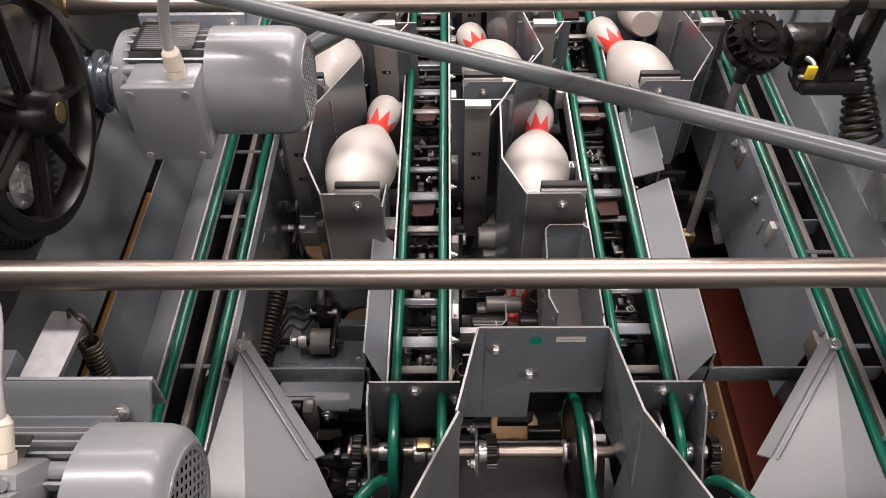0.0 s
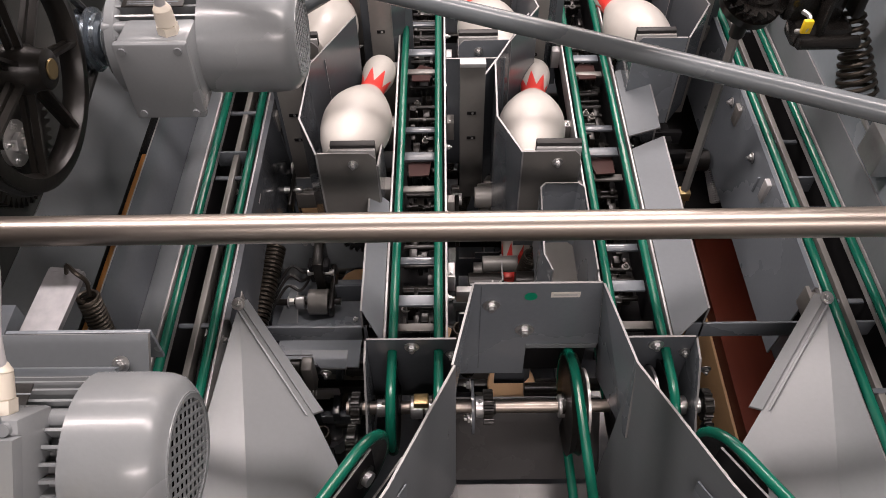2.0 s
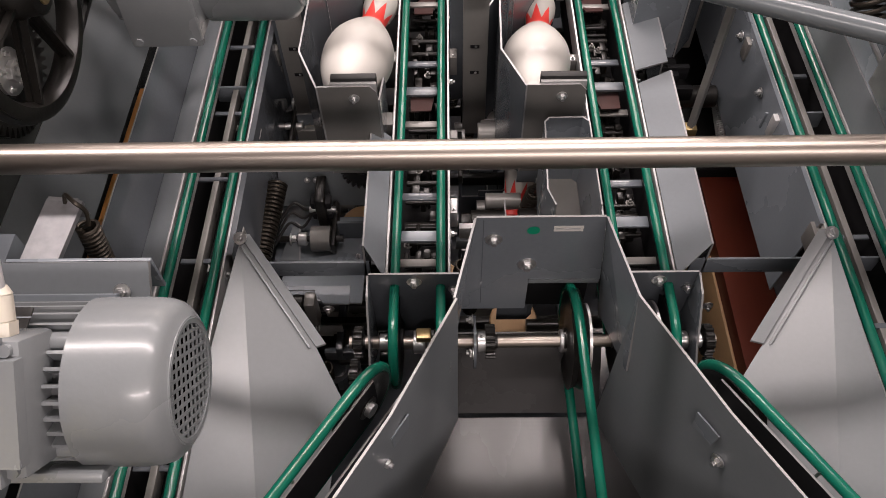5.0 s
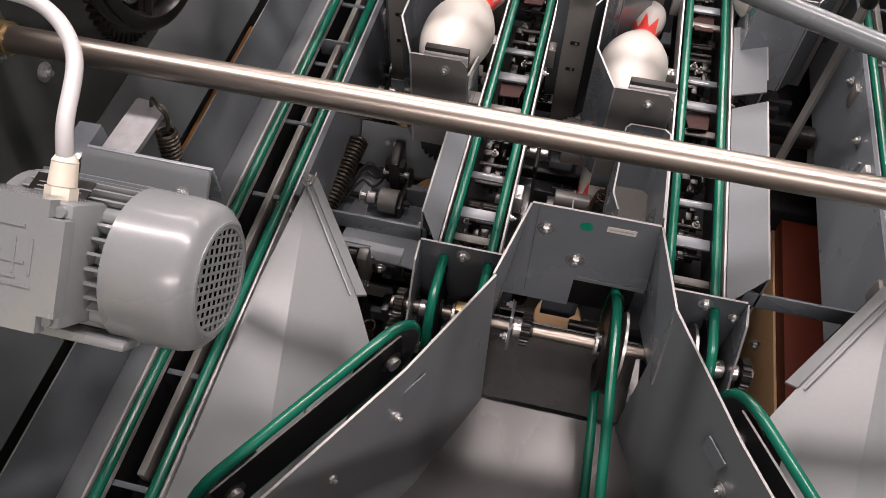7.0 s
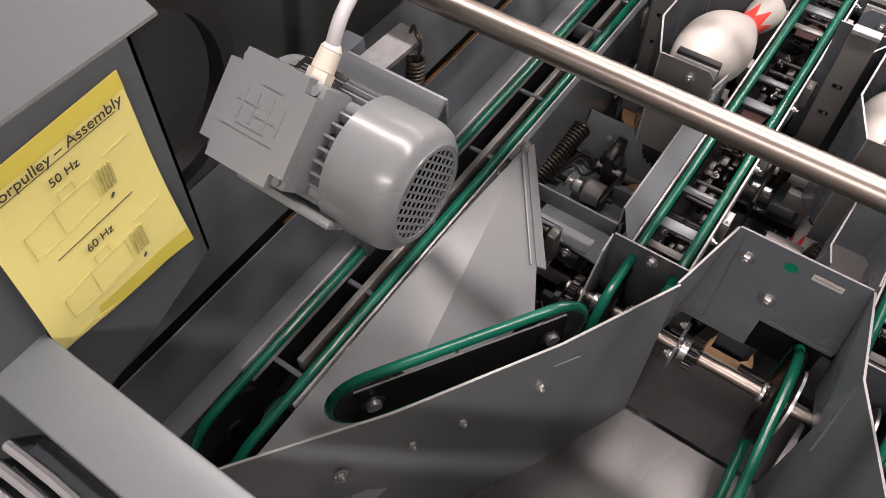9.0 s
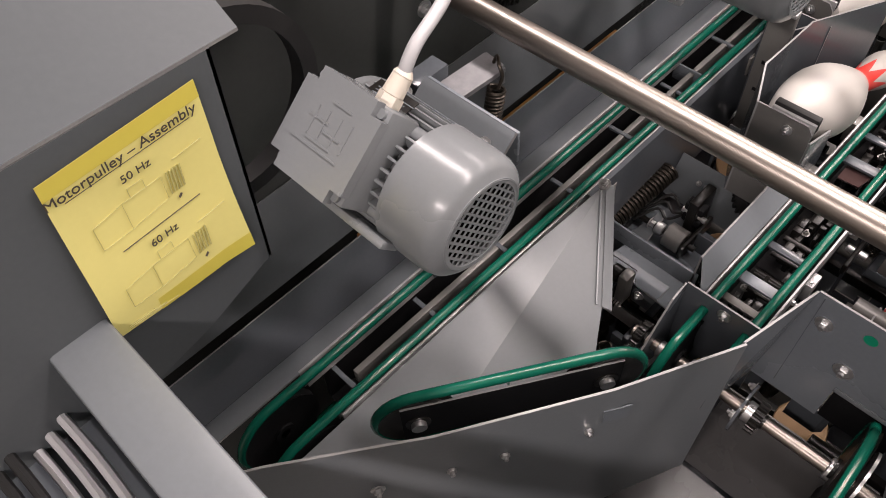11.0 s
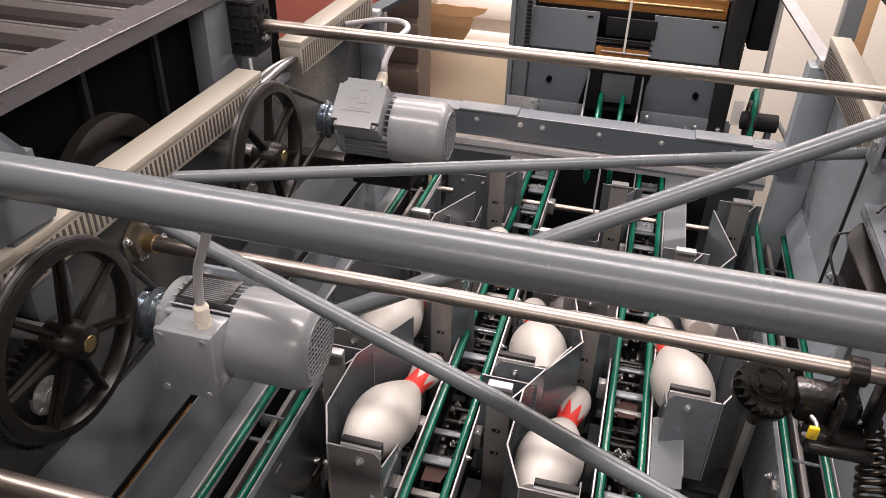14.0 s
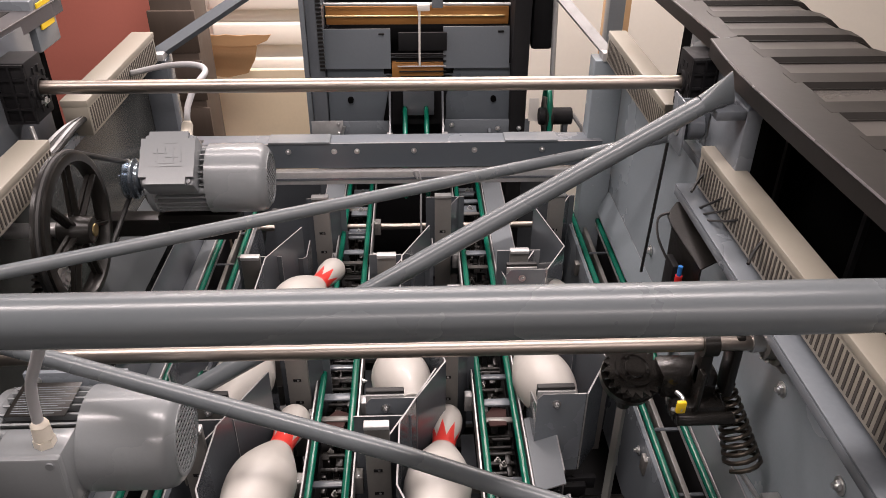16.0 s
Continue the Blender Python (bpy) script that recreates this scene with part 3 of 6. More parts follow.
for n, (cx, bz, y0, y1) in enumerate(LANES):
    inner = n in (1, 2)
    lane = thing("conveyor_lane", (cx, 1.3, 1.1), "pin conveyor lane with two round green belts" if inner else "outer pin conveyor lane with two green belts", "conveyor", "green belt lanes")
    R = 0.066
    for s in (-1, 1):
        bx = cx + s * GAUGE
        part("belt", belt_loop((bx, y0, bz - R), (bx, y1, bz - R), R, 0.0072), GREEN, lane, "round green belt")
        for yy in (y0, y1):
            part("pulley", pulley_mesh((bx, yy, bz - R), (1, 0, 0), R - 0.002, 0.014), BLACK, lane, "black grooved pulley")
        rx = cx + s * (GAUGE + 0.0125)
        bm = B()
        box(bm, rx - 0.0018, rx + 0.0018, y0 + 0.06, y1 - 0.05, bz - 0.04, bz + 0.003, 0.0006)
        part("guide_rail", bm, GALV, lane, "bright metal guide rail")
        bm = B()
        box(bm, bx - 0.0045, bx + 0.0045, y0 + 0.06, y1 - 0.07, bz - 0.018, bz - 0.0075)
        part("belt_support", bm, GALV if not inner else BLACK, lane)
    part("channel", strip(B(), [(cx - 0.043, bz - 0.03), (cx - 0.043, bz - 0.115), (cx + 0.043, bz - 0.115), (cx + 0.043, bz - 0.03)], y0 + 0.09, y1 - 0.09), [BLACK, BLACK], lane, "black lane channel")
    y = y0 + 0.10
    k = 0
    step = 0.092 if inner else 0.17
    while y < y1 - 0.08:
        z = bz - 0.021 - 0.006 * (k % 2)
        bm = B()
        box(bm, cx - 0.031, cx + 0.031, y, y + (0.014 + 0.006 * (k % 3 == 1) if inner else 0.008), z - 0.005, z, 0.001)
        part("rung", bm, (WARM_PLATE, SHEET, SHEET_DARK)[k % 3] if inner else SHEET_DARK, lane)
        y += step * ((0.55, 0.75, 1.5)[k % 3] + 0.3 * rnd.random() if inner else 0.9 + 0.2 * rnd.random())
        k += 1
    if inner:
        bm = B()
        for j in range(170):
            yy = y0 + 0.12 + rnd.random() * (y1 - y0 - 0.25)
            xx = cx - 0.026 + rnd.random() * 0.045
            a, b2, c2 = 0.004 + rnd.random() * 0.010, 0.006 + rnd.random() * 0.022, 0.004 + rnd.random() * 0.02
            box(bm, xx, xx + a, yy, yy + b2, bz - 0.085, bz - 0.085 + c2 + 0.012, 0.0008)
        for j in range(36):
            yy = y0 + 0.12 + rnd.random() * (y1 - y0 - 0.25)
            cyl(bm, (cx - 0.025, yy, bz - 0.06), (cx + 0.025, yy, bz - 0.06), 0.003 + rnd.random() * 0.003, seg=10)
        ob = part("lane_mechanism", bm, IRON, lane, "small dark links and pivots")
        ob["kind"] = "stuff"
        bm = B()
        for j in range(18):
            yy = y0 + 0.12 + rnd.random() * (y1 - y0 - 0.25)
            xx = cx - 0.026 + rnd.random() * 0.045
            if j % 2:
                hexhead(bm, (xx, yy, bz - 0.058), (0, 0, 1), 0.0045)
            else:
                box(bm, xx, xx + 0.012, yy, yy + 0.004, bz - 0.075, bz - 0.05, 0.0006)
        ob = part("lane_hardware", bm, WARM_PLATE, lane, "small worn clips and screws")
        ob["kind"] = "stuff"
        for yy in (1.955, 2.085, 2.20):
            plate = part("cross_plate", box(B(), cx - 0.024, cx + 0.024, yy, yy + 0.05, bz - 0.034, bz - 0.028, 0.001), SHEET, lane, "grey bolted cross plate")
            part("plate_bolt", hexhead(B(), (cx + 0.004, yy + 0.03, bz - 0.028), (0, 0, 1), 0.006), STEEL, plate)
        # rubber flaps between the belts
        for yy in (0.93, 1.19, 1.55):
            bm = B()
            poly(bm, [(cx - 0.018, yy, bz - 0.012), (cx + 0.016, yy + 0.006, bz - 0.016), (cx + 0.022, yy + 0.07, bz - 0.035), (cx - 0.004, yy + 0.085, bz - 0.04), (cx - 0.022, yy + 0.05, bz - 0.03)], (0, 0, -0.003), 0, 0)
            part("flap", bm, FLAP, lane, "dark red-brown rubber flap")
    else:
        bm = B()
        box(bm, cx - 0.006, cx + 0.004, y0 + 0.12, y1 - 0.1, bz - 0.05, bz - 0.022, 0.001)
        part("centre_bar", bm, WARM_PLATE, lane, "worn flat steel bar")
        for j in range(5):
            bolt((cx - 0.016, 0.35 + j * 0.31, bz - 0.09), (0, 0, 1), lane, 0.006)
    for s in (-1, 1):
        for j in range(8):
            yy = y0 + 0.15 + j * (y1 - y0 - 0.3) / 8 + rnd.random() * 0.05
            xx = cx + s * (GAUGE + 0.0145)
            a, b3 = sorted((xx, xx + s * (0.010 + 0.008 * rnd.random())))
            cl = part("rail_clip", box(B(), a, b3, yy, yy + 0.012 + 0.02 * rnd.random(), bz - 0.05, bz - 0.018 + 0.012 * rnd.random(), 0.001), WARM_PLATE if j % 3 else GALV, lane)
            if j % 2 == 0:
                part("clip_screw", hexhead(B(), ((a + b3) / 2, yy + 0.006, bz - 0.015), (0, 0, 1), 0.0035, 0.003), STEEL, cl)
    # side hardware along the rails
    for j in range(9 if inner else 4):
        yy = y0 + 0.14 + j * (y1 - y0 - 0.3) / 9 + rnd.random() * 0.03
        bolt((cx + GAUGE + 0.0143, yy, bz - 0.012), (1, 0, 0), lane, 0.0045)

# ---- pin stations ----
def pin_station(dx, dy, mirror, label, third=False):
    """Open-sided folded sheet cup with a front plate, a rubber pad and a bolt."""
    def X(x):
        return dx + (-x if mirror else x)
    z = 1.36
    # plan relative to the front bolt: wing round one side
    plan = [(0.036, 0.0), (-0.054, 0.0), (-0.089, 0.083), (-0.086, 0.222), (-0.018, 0.362)]
    if mirror:
        plan = [(0.036, 0.0), (-0.058, 0.0), (-0.115, 0.10), (-0.09, 0.21), (-0.07, 0.30)]
    pts = [(X(x), dy + y) for x, y in plan]
    st = thing("pin_station", (dx, dy, 1.1), label, "pin holder", "pin stations")
    bm = B()
    poly(bm, [(X(0.036), dy, z - 0.012), (X(0.026), dy, z), (X(-0.054), dy, z), (X(-0.054), dy, 1.16), (X(0.036), dy, 1.16)], (0, 0.003, 0))
    part("front_plate", bm, [WARM_PLATE if not mirror else SHEET, EDGE], st)
    bm = B()
    folded(bm, pts[1:], [1.16, 1.12, 1.12, 1.15], [z, z, z, z], 0.003)
    part("wing", bm, [SHEET_DARK, EDGE], st, "dark folded sheet wing")
    bm = B()
    a, b = sorted((X(-0.034), X(0.036)))
    box(bm, a, b, dy + 0.008, dy + 0.020, z - 0.016, z + 0.010, 0.0015)
    part("pad", bm, RUBBER, st, "dark rubber pad")
    bm = B()
    box(bm, a, b, dy + 0.003, dy + 0.008, z - 0.016, z + 0.004, 0.0008)
    part("pad_strip", bm, GALV, st)
    bolt((X(0.0), dy, 1.337), (0, -1, 0), st, 0.0055)
    bm = B()
    poly(bm, [(X(0.036), dy + 0.003, z - 0.03), (X(0.036), dy + 0.10, z - 0.07), (X(0.036), dy + 0.10, 1.2), (X(0.036), dy + 0.003, 1.16)], (0.003, 0, 0))
    part("side_lip", bm, [SHEET_DARK, EDGE], st)
    return st


for dx in (-0.145, 0.175):
    pin_station(dx, 0.843, False, "grey folded sheet pin station between two lanes")
pin_station(-0.262, 1.125, False, "grey folded sheet pin station beside the outer lane")
pin_station(0.061, 1.125, True, "grey folded sheet pin station with its wing turned")
pin_station(0.377, 1.125, True, "grey pin station beside the long wood strip")
for dx in (-0.145, 0.175):
    pin_station(dx, 1.387, False, "grey folded sheet pin station under the crossed tubes")
pin_station(0.365, 1.54, True, "grey pin station near the far cross beam")


def slat(x, y, top, low, label="upright steel slat with slotted screw holes"):
    s = thing("upright_slat", (x, y, low), label, "slat", "upright slats")
    bm = B()
    box(bm, x - 0.022, x + 0.022, y - 0.006, y + 0.006, low, top, 0.0015)
    part("bar", bm, WARM_PLATE, s)
    part("cap", box(B(), x - 0.0222, x + 0.0222, y - 0.012, y + 0.006, top, top + 0.008, 0.0015), GALV, s)
    for z in (top - 0.105, top - 0.165):
        bm = B()
        box(bm, x - 0.009, x + 0.007, y - 0.0068, y - 0.0058, z - 0.0035, z + 0.0035, 0.0002)
        hole = part("slot", bm, BLACK, s)
        part("screw", cyl(B(), (x + 0.001, y - 0.0072, z), (x + 0.001, y - 0.0064, z), 0.0025, seg=8), STEEL, hole)
    bm = B()
    poly(bm, [(x + 0.022, y + 0.006, top - 0.03), (x + 0.045, y + 0.05, top - 0.03), (x + 0.045, y + 0.05, low + 0.02), (x + 0.022, y + 0.006, low + 0.02)], (-0.003, 0.001, 0))
    part("back_angle", bm, [SHEET_DARK, EDGE], s)
    return s


for x, y in ((0.048, 1.045), (-0.272, 1.045), (-0.126, 1.29), (0.182, 1.29), (0.50, 1.29), (-0.262, 1.59), (0.052, 1.59), (0.364, 1.60), (-0.13, 1.88), (0.195, 1.88), (0.50, 1.88)):
    slat(x, y, 1.372, 1.045)
    bm = B()
    poly(bm, [(x - 0.045, y + 0.055, 1.34), (x + 0.06, y + 0.055, 1.34), (x + 0.06, y + 0.055, 1.08), (x - 0.045, y + 0.055, 1.08)], (0, 0.003, 0))
    solo("back_plate", bm, [SHEET_DARK, EDGE], "dark grey sheet plate behind an upright slat", "plate", "plates behind slats")


def side_guide(lane_x, sgn, sections, label):
    """Slanting lane-side sheets."""
    g = thing("lane_guide", (lane_x, 0.8, 1.2), label, "guide sheet", "lane guide sheets")
    for n_, (y0, y1, w, rise) in enumerate(sections):
        cut = 1.0 if n_ == 0 or w < 0.0501 else 0.0
        x0 = lane_x + sgn * (GAUGE + 0.015)
        x1 = x0 + sgn * w
        bm = B()
        poly(bm, [(x0, y0 - 0.012 * cut, 1.236), (x1, y0 + 0.03 * cut, 1.236 + rise), (x1, y1, 1.236 + rise), (x0, y1 - 0.01 * cut, 1.236)], (0, 0, -0.003))
        part("guide_sheet", bm, [GUIDE, EDGE], g)
        bm = B()
        poly(bm, [(x1, y0 + 0.03, 1.236 + rise), (x1, y1, 1.236 + rise), (x1 + sgn * 0.004, y1, 1.13), (x1 + sgn * 0.004, y0 + 0.03, 1.13)], (sgn * 0.003, 0, 0))
        part("skirt", bm, [SHEET_DARK, EDGE], g)
    return g


side_guide(-0.0465, -1, [(0.59, 0.865, 0.030, 0.022), (1.97, 2.27, 0.050, 0.015)], "light grey slanting sheet beside a green belt")
side_guide(0.282, 1, [(0.59, 0.985, 0.052, 0.020), (1.008, 1.19, 0.052, 0.020), (1.62, 2.27, 0.052, 0.015)], "long light grey slanting sheet with a notch")

for x0, x1, y0, y1 in ((0.150, 0.222, 0.66, 0.835),):
    st = thing("pocket_box", (x0, y0, 1.1), "small open sheet box before a pin station", "sheet box")
    bm = B()
    folded(bm, [(x1, y0), (x1, y1 - 0.01), (x1 - 0.01, y1), (x0 + 0.008, y1), (x0, y1 - 0.01), (x0 - 0.006, y0 + 0.03), (x0 + 0.004, y0)], 1.15, 1.30, 0.0025)
    part("wall", bm, [SHEET, EDGE], st)
    part("bottom", box(B(), x0, x1, y0, y1, 1.14, 1.15), WARM_PLATE, st)

# ---- sheets beside the outer lanes ----
lg = thing("lane_guide", (-0.47, 0.9, 1.2), "long grey ramp sheets beside the outer lane", "guide sheet", "lane guide sheets")
part("ramp", strip(B(), [(-0.427, 1.232), (-0.452, 1.225), (-0.474, 1.205)], -0.09, 2.0), [SHEET_LIGHT, EDGE], lg)
part("ramp", strip(B(), [(-0.4745, 1.202), (-0.4905, 1.298), (-0.4925, 1.305)], -0.09, 2.0), [SHEET_DARK, EDGE], lg)
part("ramp", strip(B(), [(-0.498, 1.322), (-0.512, 1.372), (-0.514, 1.392), (-0.547, 1.43)], -0.05, 2.0), [GUARD, EDGE], lg)
solo("wood_strip", box(B(), -0.516, -0.504, 0.30, 0.93, 1.268, 1.281, 0.001), AMBER, "amber varnished wood strip in the slot beside the lane", "wood strip")
part("inner_panel", strip(B(), [(-0.332, 1.236), (-0.326, 1.236), (-0.318, 1.06)], 0.62, 2.0), [SHEET_DARK, EDGE], lg)
rg = thing("lane_guide", (0.6, 0.9, 1.2), "grey upright sheets beside the outer green belts", "guide sheet", "lane guide sheets")
part("panel", strip(B(), [(0.560, 1.248), (0.552, 1.25), (0.540, 1.06)], 0.66, 1.95), [SHEET, EDGE], rg)
part("panel", strip(B(), [(0.654, 1.25), (0.657, 1.31), (0.659, 1.32)], 0.08, 1.95), [SHEET_LIGHT, EDGE], rg)
for y in (0.97, 1.12, 1.36, 1.62):
    bolt((0.5475, y, 1.215), (-1, 0, 0), rg, 0.006)
for y, x0, x1 in ((0.62, -0.325, -0.122), (0.62, 0.365, 0.66), (0.92, 0.545, 0.655), (1.0, -0.42, -0.34)):
    bm = B()
    box(bm, x0, x1, y, y + 0.004, 1.178, 1.214, 0.0008)
    solo("cross_bar", bm, SHEET, "flat grey cross bar tying the lanes together", "cross bar", "flat cross bars")

# ---- front: chute plate with two diverging arms ----
ch = thing("chute", (0.118, 0.4, 1.1), "grey folded sheet pin chute with diverging side arms", "chute")
bm = B()
poly(bm, [(0.036, 0.563, 1.40), (0.200, 0.563, 1.40), (0.214, 0.563, 1.252), (0.112, 0.563, 1.252), (0.112, 0.563, 1.172), (0.012, 0.563, 1.172)], (0, 0.003, 0))
part("front_plate", bm, [SHEET, EDGE], ch)
CX = 0.118
for sgn in (-1, 1):
    def XX(x):
        return CX + sgn * (CX - x)
    bm = B()
    # shoulder from the plate down to the arm
    poly(bm, [(XX(0.036), 0.563, 1.40), (XX(0.008), 0.455, 1.385), (XX(0.0), 0.43, 1.23), (XX(0.012), 0.563, 1.16)], (sgn * 0.003, 0, 0))
    part("shoulder", bm, [SHEET, EDGE], ch)
    bm = B()
    folded(bm, [(XX(0.008), 0.455), (XX(-0.066), 0.301), (XX(-0.174), 0.127), (XX(-0.285), -0.022), (XX(-0.36), -0.14)], [1.00, 0.98, 0.96, 0.95, 0.93], [1.385, 1.395, 1.392, 1.388, 1.385], 0.003)
    part("arm", bm, [SHEET_LIGHT, EDGE], ch, "long upright sheet arm")
    d = V((XX(-0.174) - XX(-0.066), 0.127 - 0.301, 0)).normalized()
    nrm = V((-d.y, d.x, 0))
    if nrm.x * sgn > 0:
        nrm = -nrm
    for k in (0.10, 0.62, 0.95, 1.4):
        p = V((XX(-0.066), 0.301, 1.30 - 0.015 * k)) + d * (0.2 * k) + nrm * 0.001
        bolt(p, nrm, ch, 0.006)
    bm = B()
    c = V((XX(-0.050), 0.325, 1.345)) + nrm * 0.0015
    poly(bm, [c, c + d * 0.035, c + d * 0.033 + V((0, 0, -0.03)), c + d * 0.002 + V((0, 0, -0.032))], nrm * 0.002, 0, 0)
    part("patch", bm, SHEET, ch)
bm = B()
poly(bm, [(0.0, 0.455, 1.01), (0.236, 0.455, 1.01), (0.62, -0.17, 0.94), (-0.385, -0.17, 0.94)], (0, 0, -0.003), 0, 0)
part("chute_floor", bm, MIRROR_SHEET, ch, "shiny worn sheet floor")
bm = B()
poly(bm, [(0.005, 0.540, 1.135), (0.232, 0.540, 1.135), (0.236, 0.462, 1.012), (0.0, 0.462, 1.012)], (0, 0.003, 0))
part("back_panel", bm, [MIRROR_SHEET, EDGE], ch, "dark satin sheet under the axle")
bm = B()
poly(bm, [(0.115, 0.60, 1.245), (0.21, 0.60, 1.245), (0.21, 0.60, 1.12), (0.115, 0.60, 1.12)], (0, 0.003, 0))
part("inner_plate", bm, [BLACK, EDGE], ch, "black plate behind the notch")
part("notch_edge", box(B(), 0.112, 0.212, 0.5605, 0.572, 1.246, 1.2545, 0.001), SHEET_LIGHT, ch)
for xx in (0.130, 0.150):
    bolt((xx, 0.600, 1.225), (0, -1, 0), ch, 0.004)
bolt((0.059, 0.563, 1.353), (0, -1, 0), ch, 0.0075)
bolt((0.107, 0.563, 1.293), (0, -1, 0), ch, 0.0085)
part("sticker", rev(B(), [(0, 0.0), (0.0085, 0.0), (0.0085, 0.0004), (0, 0.0004)], (0.110, 0.5628, 1.372), (0, -1, 0), 20), DOT, ch, "round green sticker")
part("label", box(B(), 0.136, 0.174, 0.5622, 0.563, 1.370, 1.381), LABEL, ch, "small white label")
part("label_bar", box(B(), 0.139, 0.170, 0.5618, 0.5622, 1.3745, 1.377), CABLE, ch)
part("fold_seam", box(B(), 0.0445, 0.0455, 0.5622, 0.563, 1.19, 1.395), SHEET_DARK, ch)

# bearing brackets and the drive axle
for x0, x1, out in ((-0.115, 0.013, -1), (0.246, 0.352, 1)):
    br = thing("axle_bracket", ((x0 + x1) / 2, 0.56, 1.1), "grey folded sheet axle bracket with round cut-outs", "bracket", "axle brackets")
    bm = B()
    poly(bm, [(x0, 0.566, 1.264), (x1, 0.566, 1.264), (x1, 0.566, 1.10), (x0, 0.566, 1.10)], (0, 0.003, 0))
    part("back_plate", bm, [SHEET_DARK, EDGE], br)
    xs = x0 if out < 0 else x1
    bm = B()
    prof = [(0.566, 1.262), (0.535, 1.255), (0.505, 1.215), (0.49, 1.19), (0.47, 1.17), (0.45, 1.13), (0.44, 1.08), (0.566, 1.05)]
    poly(bm, [(xs, y, z) for y, z in prof], (out * 0.003, 0, 0))
    part("side_plate", bm, [SHEET, EDGE], br)
    bolt(((x0 + x1) / 2, 0.566, 1.245), (0, -1, 0), br, 0.007)
    bolt((x1 - 0.008, 0.566, 1.225), (0, -1, 0), br, 0.005)
ax = thing("drive_axle", (0.118, 0.515, 1.157), "bright steel drive axle with collars, pulleys and gears", "axle")
part("shaft", cyl(B(), (-0.150, 0.515, 1.157), (0.392, 0.515, 1.157), 0.0095, seg=24), CHROME, ax)
for x, r, w in ((-0.105, 0.013, 0.02), (-0.055, 0.017, 0.018), (-0.034, 0.017, 0.018), (0.04, 0.016, 0.014), (0.162, 0.017, 0.012), (0.33, 0.014, 0.02), (0.355, 0.012, 0.016)):
    cb = part("collar", cyl(B(), (x, 0.515, 1.157), (x + w, 0.515, 1.157), r, seg=24, bev=0.001), STEEL, ax)
    part("set_screw", hexhead(B(), (x + w / 2, 0.515, 1.157 + r - 0.001), (0, 0, 1), 0.003, 0.004, False), STEEL, cb)


def gear(p, axis, r, w, teeth, mat, parent, label=""):
    u, v_, d = basis(axis)
    bm = B()
    out = []
    for k in range(teeth):
        for f, rr in ((0.0, r * 0.86), (0.22, r), (0.55, r), (0.78, r * 0.86)):
            a = (k + f) / teeth * math.tau
            out.append(V(p) + (u * math.cos(a) + v_ * math.sin(a)) * rr)
    poly(bm, out, d * w, 0, 0)
    cyl(bm, V(p) - d * 0.004, V(p) + d * (w + 0.004), r * 0.45, seg=16)
    return part("gear", bm, mat, parent, label)


part("clamp_block", box(B(), -0.050, -0.028, 0.506, 0.524, 1.171, 1.185, 0.002), GOLD, ax, "brass clamp block on the axle")
gear((-0.142, 0.515, 1.157), (1, 0, 0), 0.024, 0.012, 16, IRON, ax, "small black toothed gear")
gear((-0.150, 0.480, 1.115), (1, 0, 0), 0.026, 0.012, 16, IRON, ax, "small black toothed gear")
gear((0.374, 0.515, 1.157), (1, 0, 0), 0.024, 0.012, 16, IRON, ax, "small black toothed gear")
gear((0.382, 0.480, 1.115), (1, 0, 0), 0.026, 0.012, 16, IRON, ax, "small black toothed gear")
gear((0.052, 0.515, 1.157), (1, 0, 0), 0.026, 0.014, 18, IRON, ax, "black sprocket on the axle")
part("hub_plate", cyl(B(), (0.034, 0.515, 1.157), (0.038, 0.515, 1.157), 0.040, seg=28), SHEET_DARK, ax)
for a in (0.5, 2.6, 4.7):
    bolt((0.034, 0.515 + 0.032 * math.cos(a), 1.157 + 0.032 * math.sin(a)), (-1, 0, 0), ax, 0.006)
part("pulley", pulley_mesh((0.180, 0.515, 1.165), (1, 0, 0), 0.074, 0.018), IRON, ax, "large black grooved pulley")
part("hub_plate", cyl(B(), (0.198, 0.515, 1.165), (0.202, 0.515, 1.165), 0.052, seg=28), STEEL, ax)
part("guard_disc", ring(B(), (0.296, 0.515, 1.16), (1, 0, 0), 0.020, 0.058, 0.004), STEEL, ax, "bright guard disc")

